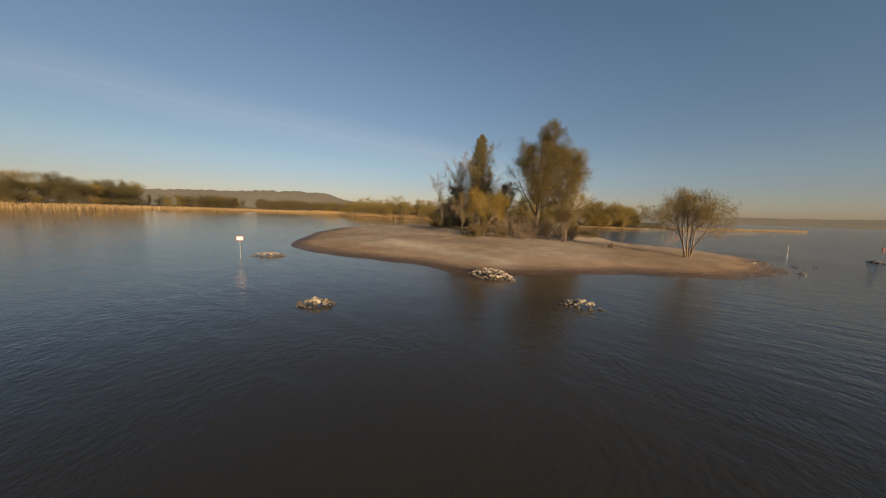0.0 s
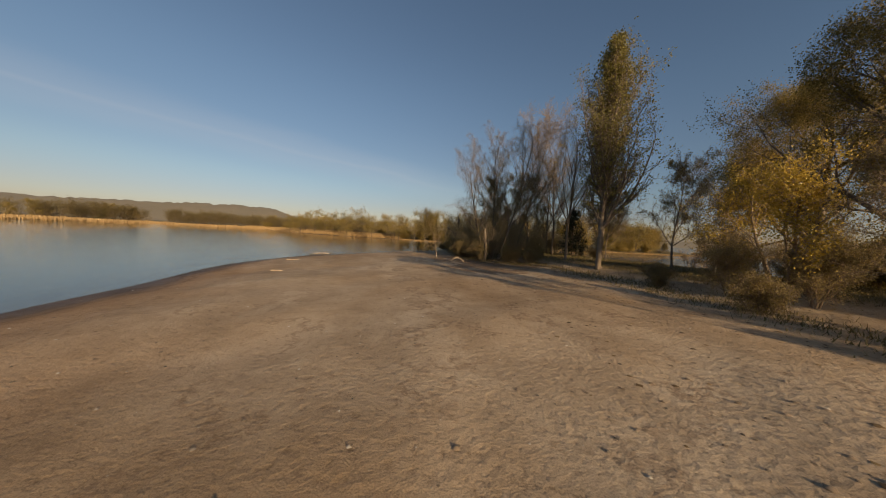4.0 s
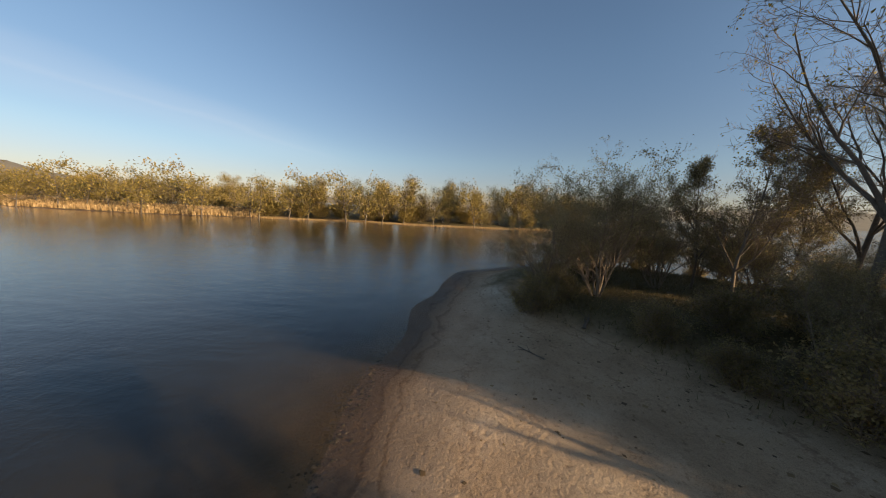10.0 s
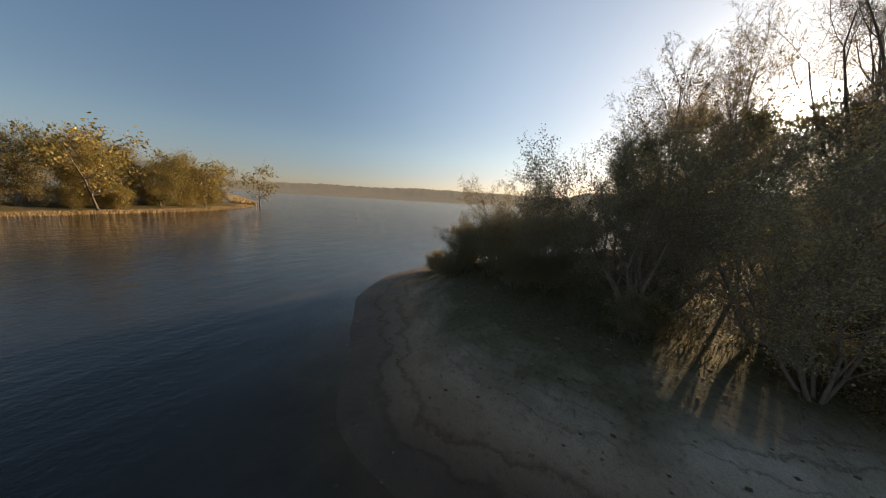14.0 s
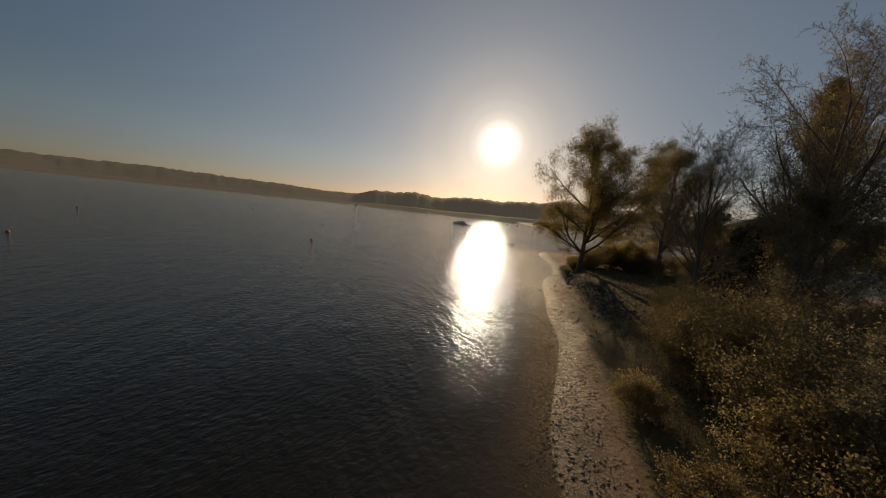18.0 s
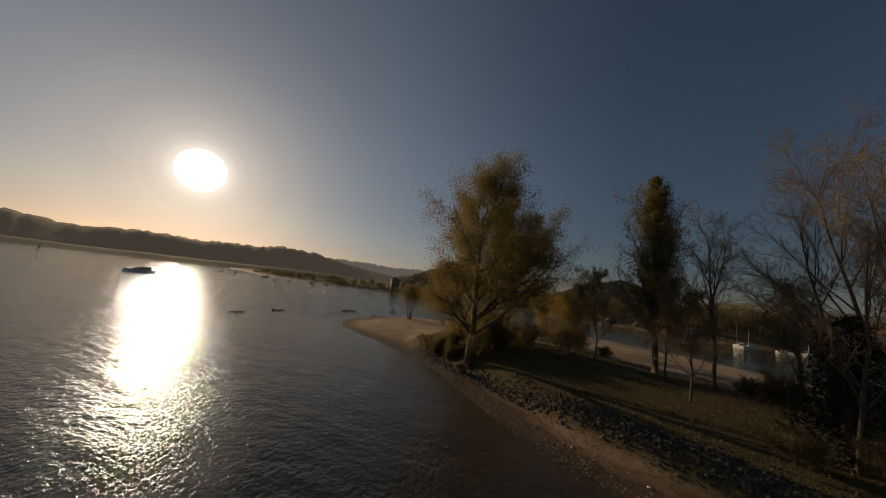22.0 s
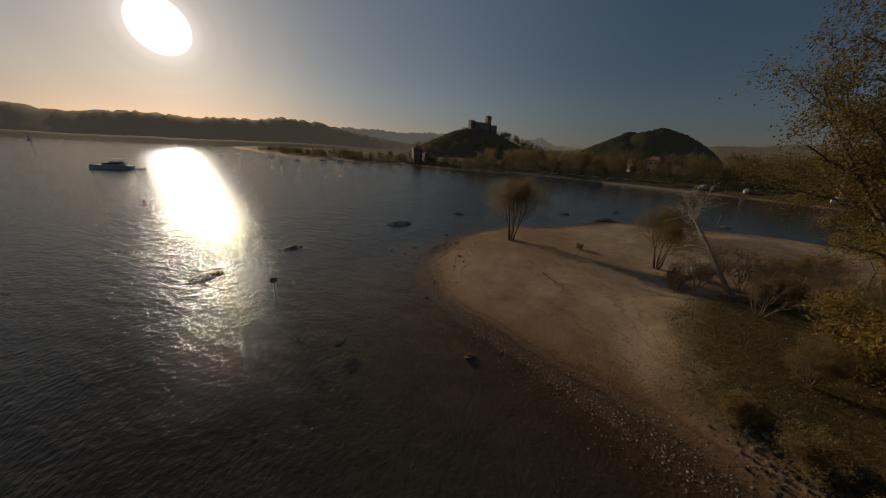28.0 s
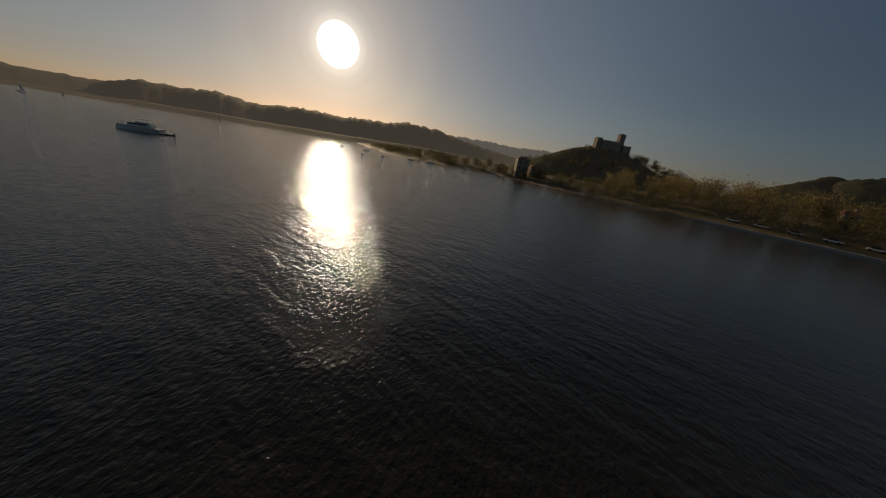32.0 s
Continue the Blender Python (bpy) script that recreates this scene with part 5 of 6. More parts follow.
# shady heaps take mostly dark stones: their shade is put into the colour
sunlit, shady = "low heap of pale loose stones rising from the shallow water", "low heap of stones dark with wet and painted shade in shallow water"
rock_pile(0.8, 24.5, 3.2, 1.5, 22, 0.42, 120, 1, sunlit, 0.15)
rock_pile(16.5, 27.4, 3.6, 1.6, -20, 0.42, 120, 2, shady, 0.6)
rock_pile(-13.2, 39.6, 5.0, 2.4, 15, 0.45, 170, 3, sunlit, 0.1)
rock_pile(11.4, 34.6, 4.4, 2.5, -28, 0.78, 290, 4, "long heap of broken pale stones at the water's edge", 0.2)
rock_pile(-25.9, 111.4, 4.4, 2.0, 35, 0.38, 130, 5, sunlit, 0.1)
rock_pile(73.6, 61.0, 6.0, 1.9, 60, 0.34, 130, 6, shady, 0.75)
rock_pile(54.8, 38.6, 6.6, 4.4, 35, 0.5, 290, 7, shady, 0.6)
rock_pile(68.5, 52.0, 4.8, 1.3, 25, 0.26, 80, 8, shady, 0.75)
rock_pile(42.2, 29.1, 4.2, 1.9, -35, 0.36, 120, 9, shady, 0.7)

# boulders that stand alone in the shallows
r = random.Random(77)
for x, y, s, k in ((48.2, 83.6, 0.75, 3), (47.9, 99.2, 0.85, 3), (59.0, 72.2, 0.8, 3), (62.1, 71.4, 0.55, 4), (56.0, 52.4, 1.0, 0), (54.0, 44.2, 0.8, 0), (47.1, 41.5, 0.7, 1), (61.4, 74.7, 0.7, 0), (64.1, 74.5, 0.6, 4),
                   (54.3, 53.6, 0.7, 3), (47.5, 45.6, 0.6, 4), (52.9, 51.5, 0.8, 3), (46.6, 42.0, 0.7, 4), (57.5, 48.5, 0.5, 3), (50.5, 74.5, 0.7, 4), (55.5, 57.5, 0.5, 1), (51.5, 47.5, 0.6, 3), (81.5, 62.0, 0.6, 4)):
    ob = put("boulder", BIG[k], None, pose(x, y, max(ground_z(x, y), -0.30) + s * 0.12, r.uniform(-12, 12), r.uniform(-12, 12), r.uniform(0, 360)) @ Matrix.Diagonal((s, s * 0.85, s * 0.85, 1)))
    tagged(ob, "single rounded boulder standing in the shallow water", "boulder", "boulders in the shallows")

# stones strewn over the strand of the tip and the eastern beach
r = random.Random(5)
count = 0
while count < 280:
    if count < 210:
        x, y = r.gauss(49.0, 3.6), r.gauss(53.5, 7.0)
    else:
        f = r.random()
        x, y = 41 - 15 * f + r.gauss(0, 1.2), 86 + 36 * f
    z = ground_z(x, y)
    if not -0.35 < z < 0.55:
        continue
    s = r.uniform(0.07, 0.27) * (1.5 if r.random() < 0.1 else 1)
    put("stone", r.choice(DARK if z < 0.12 else PALE), ground, pose(x, y, z + s * 0.13, r.uniform(-20, 20), r.uniform(-20, 20), r.uniform(0, 360)) @ Matrix.Diagonal((s, s, s, 1)))
    count += 1


def scatter_stuff(name, n, seed, place, size, mat, label, category, flat=0.55):
    """Countless small stones as one mesh."""
    r = np.random.RandomState(seed)
    base = np.array([(1, 0, 0), (0, 1, 0), (-1, 0, 0), (0, -1, 0), (0, 0, 1)], float)
    tri = np.array([(0, 1, 4), (1, 2, 4), (2, 3, 4), (3, 0, 4)])
    xy = place(r, n)
    z = land_height(xy[:, 0], xy[:, 1])
    ok = z > -0.5
    xy, z = xy[ok], z[ok]
    n = len(z)
    s = size[0] + (size[1] - size[0]) * r.uniform(0, 1, n) ** 2.5
    a = r.uniform(0, 6.28, n)
    v = base[None] * (1 + r.uniform(-0.35, 0.35, (n, 5, 3)))
    v[:, :, 2] *= flat
    c, q = np.cos(a)[:, None], np.sin(a)[:, None]
    w = np.stack([v[:, :, 0] * c - v[:, :, 1] * q, v[:, :, 0] * q + v[:, :, 1] * c, v[:, :, 2]], -1) * s[:, None, None]
    w += np.stack([xy[:, 0], xy[:, 1], z + 0.1 * s], -1)[:, None]
    f = (tri[None] + 5 * np.arange(n)[:, None, None]).reshape(-1, 3)
    me = bpy.data.meshes.new(name)
    me.vertices.add(5 * n); me.vertices.foreach_set("co", w.astype(np.float32).ravel())
    me.loops.add(f.size); me.loops.foreach_set("vertex_index", f.astype(np.int32).ravel())
    me.polygons.add(len(f)); me.polygons.foreach_set("loop_start", np.arange(0, f.size, 3, dtype=np.int32))
    me.update(calc_edges=True)
    me.materials.append(mat)
    return tagged(new(name, me), label, category, kind="stuff")


def island_mat(name, stops, rough=0.85):
    m, n, l, b = material(name, rough, 0, 0.3)
    g = n.new("ShaderNodeNewGeometry")
    l.new(ramp_node(n, l, g.outputs["Random Per Island"], stops).outputs["Color"], b.inputs["Base Color"])
    return m


gravel = island_mat("mixed_gravel", [(0.0, (0.10, 0.08, 0.06)), (0.5, (0.26, 0.21, 0.155)), (0.85, (0.42, 0.36, 0.28)), (1.0, (0.6, 0.55, 0.47))])
rubble_mat = island_mat("bank_rubble", [(0.0, (0.035, 0.03, 0.026)), (0.6, (0.075, 0.066, 0.056)), (1.0, (0.19, 0.17, 0.15))])


def along(pts, spread):
    p = np.array(pts, float)
    seg = np.hypot(*(p[1:] - p[:-1]).T)

    def place(r, n):
        k = r.choice(len(seg), n, p=seg / seg.sum())
        return p[k] + (p[k + 1] - p[k]) * r.uniform(0, 1, (n, 1)) + r.normal(0, spread, (n, 2))
    return place


scatter_stuff("shore_gravel", 22000, 1, along([(30, 38), (42, 43), (48.5, 49), (52.3, 57), (52.8, 64), (49, 73), (43, 82), (38.3, 92), (36.6, 100.5), (33, 111), (28, 122), (22, 136), (17, 142)], 1.1), (0.015, 0.075), gravel, "loose gravel along the waterline", "gravel")
scatter_stuff("beach_gravel", 5000, 2, along([(-14, 48), (-4, 43), (4, 41), (10, 38), (18, 39.5), (30, 41)], 1.2), (0.015, 0.06), gravel, "loose gravel and shells along the southern beach", "gravel")
scatter_stuff("beach_pebbles", 9000, 3, lambda r, n: np.stack([r.uniform(-26, 50, n), r.uniform(42, 106, n)], 1), (0.01, 0.055), gravel, "scattered pebbles and crumbs on the sand", "gravel")
scatter_stuff("bank_rubble", 3600, 4, along([(38.8, 82), (37.7, 88.5), (35.3, 95.2), (32.5, 101), (29.4, 106.5), (26.8, 111.5), (24.6, 116.5)], 0.75), (0.05, 0.20), rubble_mat, "dark broken stones along the foot of the grassy bank", "rubble", 0.8)
wrack_mat = island_mat("dark_wrack", [(0.0, (0.03, 0.024, 0.016)), (0.7, (0.07, 0.052, 0.034)), (1.0, (0.16, 0.12, 0.08))])
scatter_stuff("water_weed_wrack", 3200, 7, along([(-6, 42.6), (0, 40.2), (4, 38.4), (8, 36.8), (9.6, 34.9), (14, 36), (20, 38.2)], 0.55), (0.02, 0.10), wrack_mat, "dark stranded weed and debris along the waterline", "debris", 0.3)
scatter_stuff("water_weed_wrack", 2200, 9, along([(-12, 131.5), (-17, 124), (-22.5, 115.5), (-27.2, 107), (-29.6, 97), (-27.6, 84)], 0.3), (0.02, 0.08), wrack_mat, "dark stranded weed along the western waterline", "debris", 0.3)
clod_mat = island_mat("dry_clods", [(0.0, (0.16, 0.115, 0.075)), (0.6, (0.26, 0.195, 0.135)), (1.0, (0.38, 0.30, 0.22))], 0.95)
scatter_stuff("trodden_clods", 17000, 6, lambda r, n: np.stack([r.normal(8, 6, n), r.normal(58.5, 4.2, n)], 1), (0.02, 0.085), clod_mat, "dried clods and tussock stubs trodden into the beach", "clods", 0.5)


def grass(name, n, seed, place, hmin, hmax, mat, label):
    r = np.random.RandomState(seed)
    xy = place(r, n)
    z = land_height(xy[:, 0], xy[:, 1])
    keep = z > 0.35
    xy, z = xy[keep], z[keep]
    n = len(z)
    h, a = r.uniform(hmin, hmax, n), r.uniform(0, 6.28, n)
    w = r.uniform(0.012, 0.035, n)
    dx, dy = np.cos(a) * w, np.sin(a) * w
    lx, ly = r.normal(0, 0.5, n) * h, r.normal(0, 0.5, n) * h
    v = np.stack([np.stack([xy[:, 0] - dx, xy[:, 1] - dy, z - 0.02], 1), np.stack([xy[:, 0] + dx, xy[:, 1] + dy, z - 0.02], 1), np.stack([xy[:, 0] + lx, xy[:, 1] + ly, z + h], 1)], 1).reshape(-1, 3)
    me = bpy.data.meshes.new(name)
    me.vertices.add(len(v)); me.vertices.foreach_set("co", v.astype(np.float32).ravel())
    me.loops.add(len(v)); me.loops.foreach_set("vertex_index", np.arange(len(v), dtype=np.int32))
    me.polygons.add(n); me.polygons.foreach_set("loop_start", np.arange(0, len(v), 3, dtype=np.int32))
    me.update(calc_edges=True)
    me.materials.append(mat)
    return tagged(new(name, me), label, "grass", kind="stuff")


leaf_dry = leaf_material("dry_grass", [(0.1, (0.075, 0.060, 0.022)), (0.5, (0.135, 0.108, 0.040)), (0.9, (0.24, 0.185, 0.085))], through=0.25)


def on_ridge(r, n):
    xy = np.stack([r.uniform(2, 42, n * 3), r.uniform(70, 136, n * 3)], 1)
    keep = ridge_weight(xy[:, 0], xy[:, 1]) * (signed_distance(xy[:, 0], xy[:, 1], ISLE) > 4.2) > 0.55
    return xy[keep][:n]


grass("dry_grass", 46000, 1, on_ridge, 0.06, 0.26, leaf_dry, "short dry brown-green grass on the back of the island")
grass("dry_grass", 9000, 2, along([(9, 64), (10, 72), (9.5, 84), (7, 96), (-1, 103), (-2, 116), (-2, 127), (3, 133), (12, 137)], 1.2), 0.1, 0.4, leaf_dry, "straggling dry grass at the edge of the bushes")
litter_mat = island_mat("fallen_leaves", [(0.0, (0.07, 0.045, 0.022)), (0.5, (0.15, 0.095, 0.045)), (1.0, (0.27, 0.18, 0.08))])
scatter_stuff("leaf_litter", 16000, 8, lambda r, n: np.stack([r.normal(9, 8, n), r.normal(108, 16, n)], 1), (0.04, 0.11), litter_mat, "brown fallen leaves and twigs under the trees", "leaves", 0.2)


def driftwood(name, seed, x, y, length, radius, turn, mat, label, kids=2, lift=0.0, roll=0):
    """A stranded branch lying on the sand."""
    rng = random.Random(seed)
    W, tips = ([], [], [], []), []
    P = dict(seg=(6, 4, 3), taper=(0.35, 0.3, 0.4), wiggle=(0.1, 0.18, 0.2), up=(-0.01, 0.0, 0.0), sides=(7, 5, 4), start=(0.3, 0.4, 0), kids=(kids, 1, 0), chance=(0.7, 0.6, 0), angle=(40, 45, 0),
             ratio=(0.45, 0.5, 0), cone=(0.3, 0.3, 0), least=0.012, leaf_from=9)
    grow(rng, W, tips, (-length / 2, 0, radius), (1.0, 0, 0.02), length, radius, 0, P)
    v = np.array(W[0])
    v[:, 2] = np.abs(v[:, 2]) * 0.4
    z = ground_z(x, y)
    ob = put(name, mesh_from(name, v, W[1], mat, True), None, pose(x, y, z - radius * 0.2 + lift, 0, 0, turn))
    return tagged(ob, label, "driftwood", "driftwood on the beach")


driftwood("driftwood_log", 1, -23.8, 96.8, 1.5, 0.17, 30, wood_grey, "bleached driftwood log on the sand", 0)
driftwood("driftwood_log", 2, -20.8, 87.6, 1.5, 0.2, 35, wood_grey, "bleached driftwood log with a dark broken end", 0)
driftwood("driftwood_branch", 3, 4.8, 58.6, 4.5, 0.07, 35, wood_grey, "pale stranded branch with forked twigs", 3)
driftwood("driftwood_branch", 4, 6.8, 61.4, 5.5, 0.08, 155, wood_dark, "long dark stranded branch below the bushes", 3)
driftwood("driftwood_branch", 5, 7.6, 64.5, 4.0, 0.06, 120, wood_grey, "pale stranded branch below the bushes", 3)
driftwood("driftwood_branch", 6, 39.5, 65.4, 4.6, 0.07, 98, wood_dark, "long dark forked branch lying on the sand", 2)
driftwood("driftwood_stick", 7, 6.4, 48.5, 1.4, 0.04, 10, wood_dark, "short dark stick on the sand", 1)
driftwood("driftwood_stick", 8, 6.9, 46.4, 1.1, 0.035, 140, wood_dark, "short dark stick on the sand", 1)
driftwood("driftwood_stick", 9, -5.3, 43.6, 1.8, 0.02, 20, wood_grey, "thin pale stick on the damp sand", 1)
driftwood("driftwood_stick", 10, -7.9, 125.2, 1.5, 0.06, 100, wood_dark, "dark stick on the shaded sand", 1)
driftwood("driftwood_log", 11, -3.4, 125.6, 2.4, 0.10, 30, wood_dark, "dark driftwood log beside the bushes", 2)
driftwood("driftwood_branch", 12, 0.5, 101.0, 4.2, 0.07, 10, wood_grey, "pale fallen branch under the bare trees", 3)
driftwood("driftwood_branch", 13, 3.2, 99.0, 3.6, 0.06, 170, wood_grey, "pale fallen branch under the bare trees", 3)
driftwood("driftwood_branch", 14, -1.5, 99.6, 2.8, 0.05, 60, wood_dark, "dark fallen branch on the leaf litter", 3)
driftwood("driftwood_branch", 15, 34.6, 55.2, 2.6, 0.05, 110, wood_dark, "dark stranded branch near the bush", 3)
driftwood("driftwood_branch", 16, 30.0, 65.5, 3.0, 0.06, 40, wood_grey, "pale stranded branch near the leaning tree", 3)


def root_arch(x, y):
    """A washed-out tree root standing like an arch on the sand."""
    rng = np.random.RandomState(4)
    root = tagged(empty("washed_out_root", pose(x, y, ground_z(x, y), 0, 0, 40) @ Matrix.Diagonal((1.5, 1.1, 0.5, 1))), "bleached washed-out tree root standing like an arch", "driftwood")
    for k, (ex, ey, r0) in enumerate(((0.9, 0.15, 0.13), (-0.75, -0.2, 0.14), (0.25, -0.9, 0.09))):
        W = ([], [])
        p = np.array((0, 0, 0.95))
        for s in range(6):
            f = (s + 1) / 6
            q = np.array((ex * math.sin(f * 1.57), ey * math.sin(f * 1.57), 0.95 * math.cos(f * 1.57) - 0.05)) + rng.normal(0, 0.03, 3)
            tube(W[0], W[1], p, q, r0 * (1 - 0.5 * s / 6), r0 * (1 - 0.5 * (s + 1) / 6), 7)
            p = q
        put("root_leg", mesh_from("root_leg", W[0], W[1], wood_grey, True), root)
    W = ([], [])
    tube(W[0], W[1], np.array((-0.2, 0, 0.92)), np.array((0.28, 0.08, 1.06)), 0.16, 0.10, 8)
    put("root_stump", mesh_from("root_stump", W[0], W[1], wood_grey, True), root)
    return root


root_arch(-4.4, 99.4)
driftwood("driftwood_branch", 17, -6.4, 97.4, 1.8, 0.09, 25, wood_grey, "pale broken branch lying below the root", 2)
driftwood("driftwood_branch", 18, -5.6, 98.2, 1.5, 0.07, 130, wood_dark, "dark broken branch beside the root", 2)

# ---- signs, buoys ----
white_paint = simple("white_paint", (0.78, 0.77, 0.74), 0.5, 0, 8, 0.08)
red_paint = simple("red_paint", (0.55, 0.05, 0.035), 0.5, 0, 8, 0.15)
dark_paint = simple("dark_paint", (0.03, 0.03, 0.032), 0.5, 0, 8, 0.2)
steel = simple("galvanised_steel", (0.42, 0.42, 0.42), 0.45, 0.8, 10, 0.15)
yellow_paint = simple("yellow_paint", (0.62, 0.36, 0.02), 0.5, 0, 8, 0.15)
orange_float = simple("faded_orange_plastic", (0.55, 0.16, 0.06), 0.5, 0, 8, 0.2)


def cylinder(bm, p0, p1, r0, r1, seg=12):
    d = Vector(p1) - Vector(p0)
    g = bmesh.ops.create_cone(bm, cap_ends=True, segments=seg, radius1=r0, radius2=r1, depth=d.length)
    m = Matrix.Translation((Vector(p0) + Vector(p1)) / 2) @ d.to_track_quat("Z", "Y").to_matrix().to_4x4()
    bmesh.ops.transform(bm, matrix=m, verts=g["verts"])


def water_sign(x, y, facing, width, height, top, face, rim, label, lean):
    root = tagged(empty("water_sign", pose(x, y, 0, lean, 0, facing)), label, "sign", "signs in the shallows")
    bm = bmesh.new(); cylinder(bm, (0, 0, -1.6), (0, 0, top - 0.1), 0.035, 0.035)
    part("post", bm, steel, root, "leaning steel post")
    bm = bmesh.new(); box(bm, 0, -0.05, top - height / 2, width, 0.03, height, 0.006)
    board = part("board", bm, rim, root)
    bm = bmesh.new(); box(bm, 0, -0.069, top - height / 2, width - 0.10, 0.008, height - 0.10)
    part("panel", bm, face, board)
    bm = bmesh.new()
    for cx, cz, w, h, a in ((-0.06, 0.03, width * 0.36, 0.05, -28), (0.1, -0.02, width * 0.30, 0.05, 18), (0.16, 0.02, 0.09, 0.07, 0)):
        box(bm, cx, -0.077, top - height / 2 + cz, w, 0.006, h, rot=Matrix.Rotation(0, 3, "Y") if not a else None)
    part("mark", bm, dark_paint, board)
    return root


water_sign(-14.4, 37.0, 35, 0.62, 0.44, 2.35, white_paint, red_paint, "white notice board with red rim on a post in water", -3)
water_sign(65.4, 65.6, -150, 0.5, 0.42, 1.9, dark_paint, dark_paint, "small dark notice board on a post in the water", 3)


def buoy(x, y, s, mat, label):
    root = tagged(empty("mooring_buoy", pose(x, y, 0)), label, "buoy", "mooring buoys")
    bm = bmesh.new(); bmesh.ops.create_uvsphere(bm, u_segments=16, v_segments=10, radius=0.28 * s)
    part("float", bm, mat, root, m=pose(0, 0, 0.10 * s), smooth=True)
    bm = bmesh.new(); cylinder(bm, (0, 0, 0.30 * s), (0, 0, 0.52 * s), 0.035 * s, 0.03 * s)
    part("ring_stem", bm, steel, root)
    return root


for x, y, s in ((81, 117.3, 0.9), (89, 154, 0.7), (118, 96, 0.8), (142, 150, 0.8), (150, 60, 1.2), (108, 20, 1.0), (195, 95, 1.2)):
    buoy(x, y, s, orange_float, "faded orange mooring buoy floating on the lake")

bm = bmesh.new(); box(bm, 0, 0, 0.28, 0.6, 0.04, 0.35, 0.01, Matrix.Rotation(radians(-20), 3, "X"))
yb = tagged(empty("fallen_sign", pose(-1.7, 118.2, ground_z(-1.7, 118.2), 0, 0, 30)), "small yellow board on a short stake by the bushes", "sign")
part("board", bm, yellow_paint, yb)
bm = bmesh.new(); cylinder(bm, (0, 0.05, -0.1), (0, 0.02, 0.4), 0.03, 0.03, 8)
part("stake", bm, wood_grey, yb)

# ---- castle, house and town across the water ----
castle_stone = simple("castle_stone", (0.27, 0.23, 0.185), 0.9, 0, 0.8, 0.25)
window_dark = simple("dark_window", (0.02, 0.02, 0.022), 0.25, 0, 3, 0.2)
roof_tile = simple("red_roof_tiles", (0.27, 0.12, 0.07), 0.85, 0, 2, 0.3, random_tint=0.2)
plaster = simple("pale_plaster", (0.30, 0.255, 0.20), 0.85, 0, 1.5, 0.12, random_tint=0.2)
plaster_rose = simple("rose_plaster", (0.36, 0.23, 0.17), 0.85, 0, 1.5, 0.12, random_tint=0.15)
hull_white = simple("white_hull", (0.62, 0.62, 0.60), 0.3, 0, 2, 0.05)
hull_dark = simple("dark_blue_hull", (0.035, 0.04, 0.055), 0.3, 0, 2, 0.1)
glass_dark = simple("tinted_boat_glass", (0.015, 0.018, 0.02), 0.08, 0, 2, 0.1)
rubber = simple("black_rubber", (0.02, 0.02, 0.02), 0.8, 0, 5, 0.2)
car_paint = simple("silver_car_paint", (0.62, 0.62, 0.62), 0.3, 0.3, 3, 0.1, random_tint=0.3)
concrete = simple("grey_concrete", (0.33, 0.31, 0.28), 0.9, 0, 3, 0.2, 0.4)


def merlon_row(parent, shared, x0, x1, y, z, along_x=True, step=2.4):
    """Single merlons along a wall top, all on one shared block."""
    n = int(abs(x1 - x0) / step)
    for k in range(n):
        q = x0 + (x1 - x0) * (k + 0.5) / n
        put("merlon", shared, parent, pose(q if along_x else y, y if along_x else q, z + 0.7, 0, 0, 0 if along_x else 90))


def castle(x, y, z, turn):
    root = tagged(empty("hilltop_castle", pose(x, y, z, 0, 0, turn)), "grey stone castle with a square keep on the wooded hill", "castle")
    bm = bmesh.new(); box(bm, 0, 0, 0, 1.2, 0.9, 1.4, 0.05)
    block = bpy.data.meshes.new("merlon"); bm.to_mesh(block); bm.free(); block.materials.append(castle_stone)
    for name, cx, cy, w, d, h in (("keep", -16, 2, 9.5, 9.5, 33), ("main_wing", 4, 4, 34, 16, 19), ("corner_tower", 24, 2, 9, 11, 22), ("lower_wing", -26, 6, 14, 12, 15), ("curtain_wall", 2, -12, 58, 2, 8)):
        bm = bmesh.new(); box(bm, cx, cy, h / 2 - 4, w, d, h + 8)
        ob = part(name, bm, castle_stone, root)
        for side in (-1, 1):
            merlon_row(ob, block, cx - w / 2, cx + w / 2, cy + side * (d / 2 - 0.45), h, True)
            if d > 4:
                merlon_row(ob, block, cy - d / 2 + 1, cy + d / 2 - 1, cx + side * (w / 2 - 0.45), h, False)
        if h > 10:
            for k in range(int(w // 5)):
                for s in range(2 if h > 18 else 1):
                    bm = bmesh.new(); box(bm, cx - w / 2 + (k + 0.5) * w / int(w // 5), cy - d / 2 - 0.02, h * 0.55 + s * 5, 1.2, 0.3, 2.2)
                    part("window", bm, window_dark, ob)
    bm = bmesh.new(); cylinder(bm, (-16, 2, 33), (-16, 2, 35.5), 6.0, 0.4, 4)
    part("keep_roof", bm, roof_tile, root)
    return root


castle(-122, -566, 57, 15)


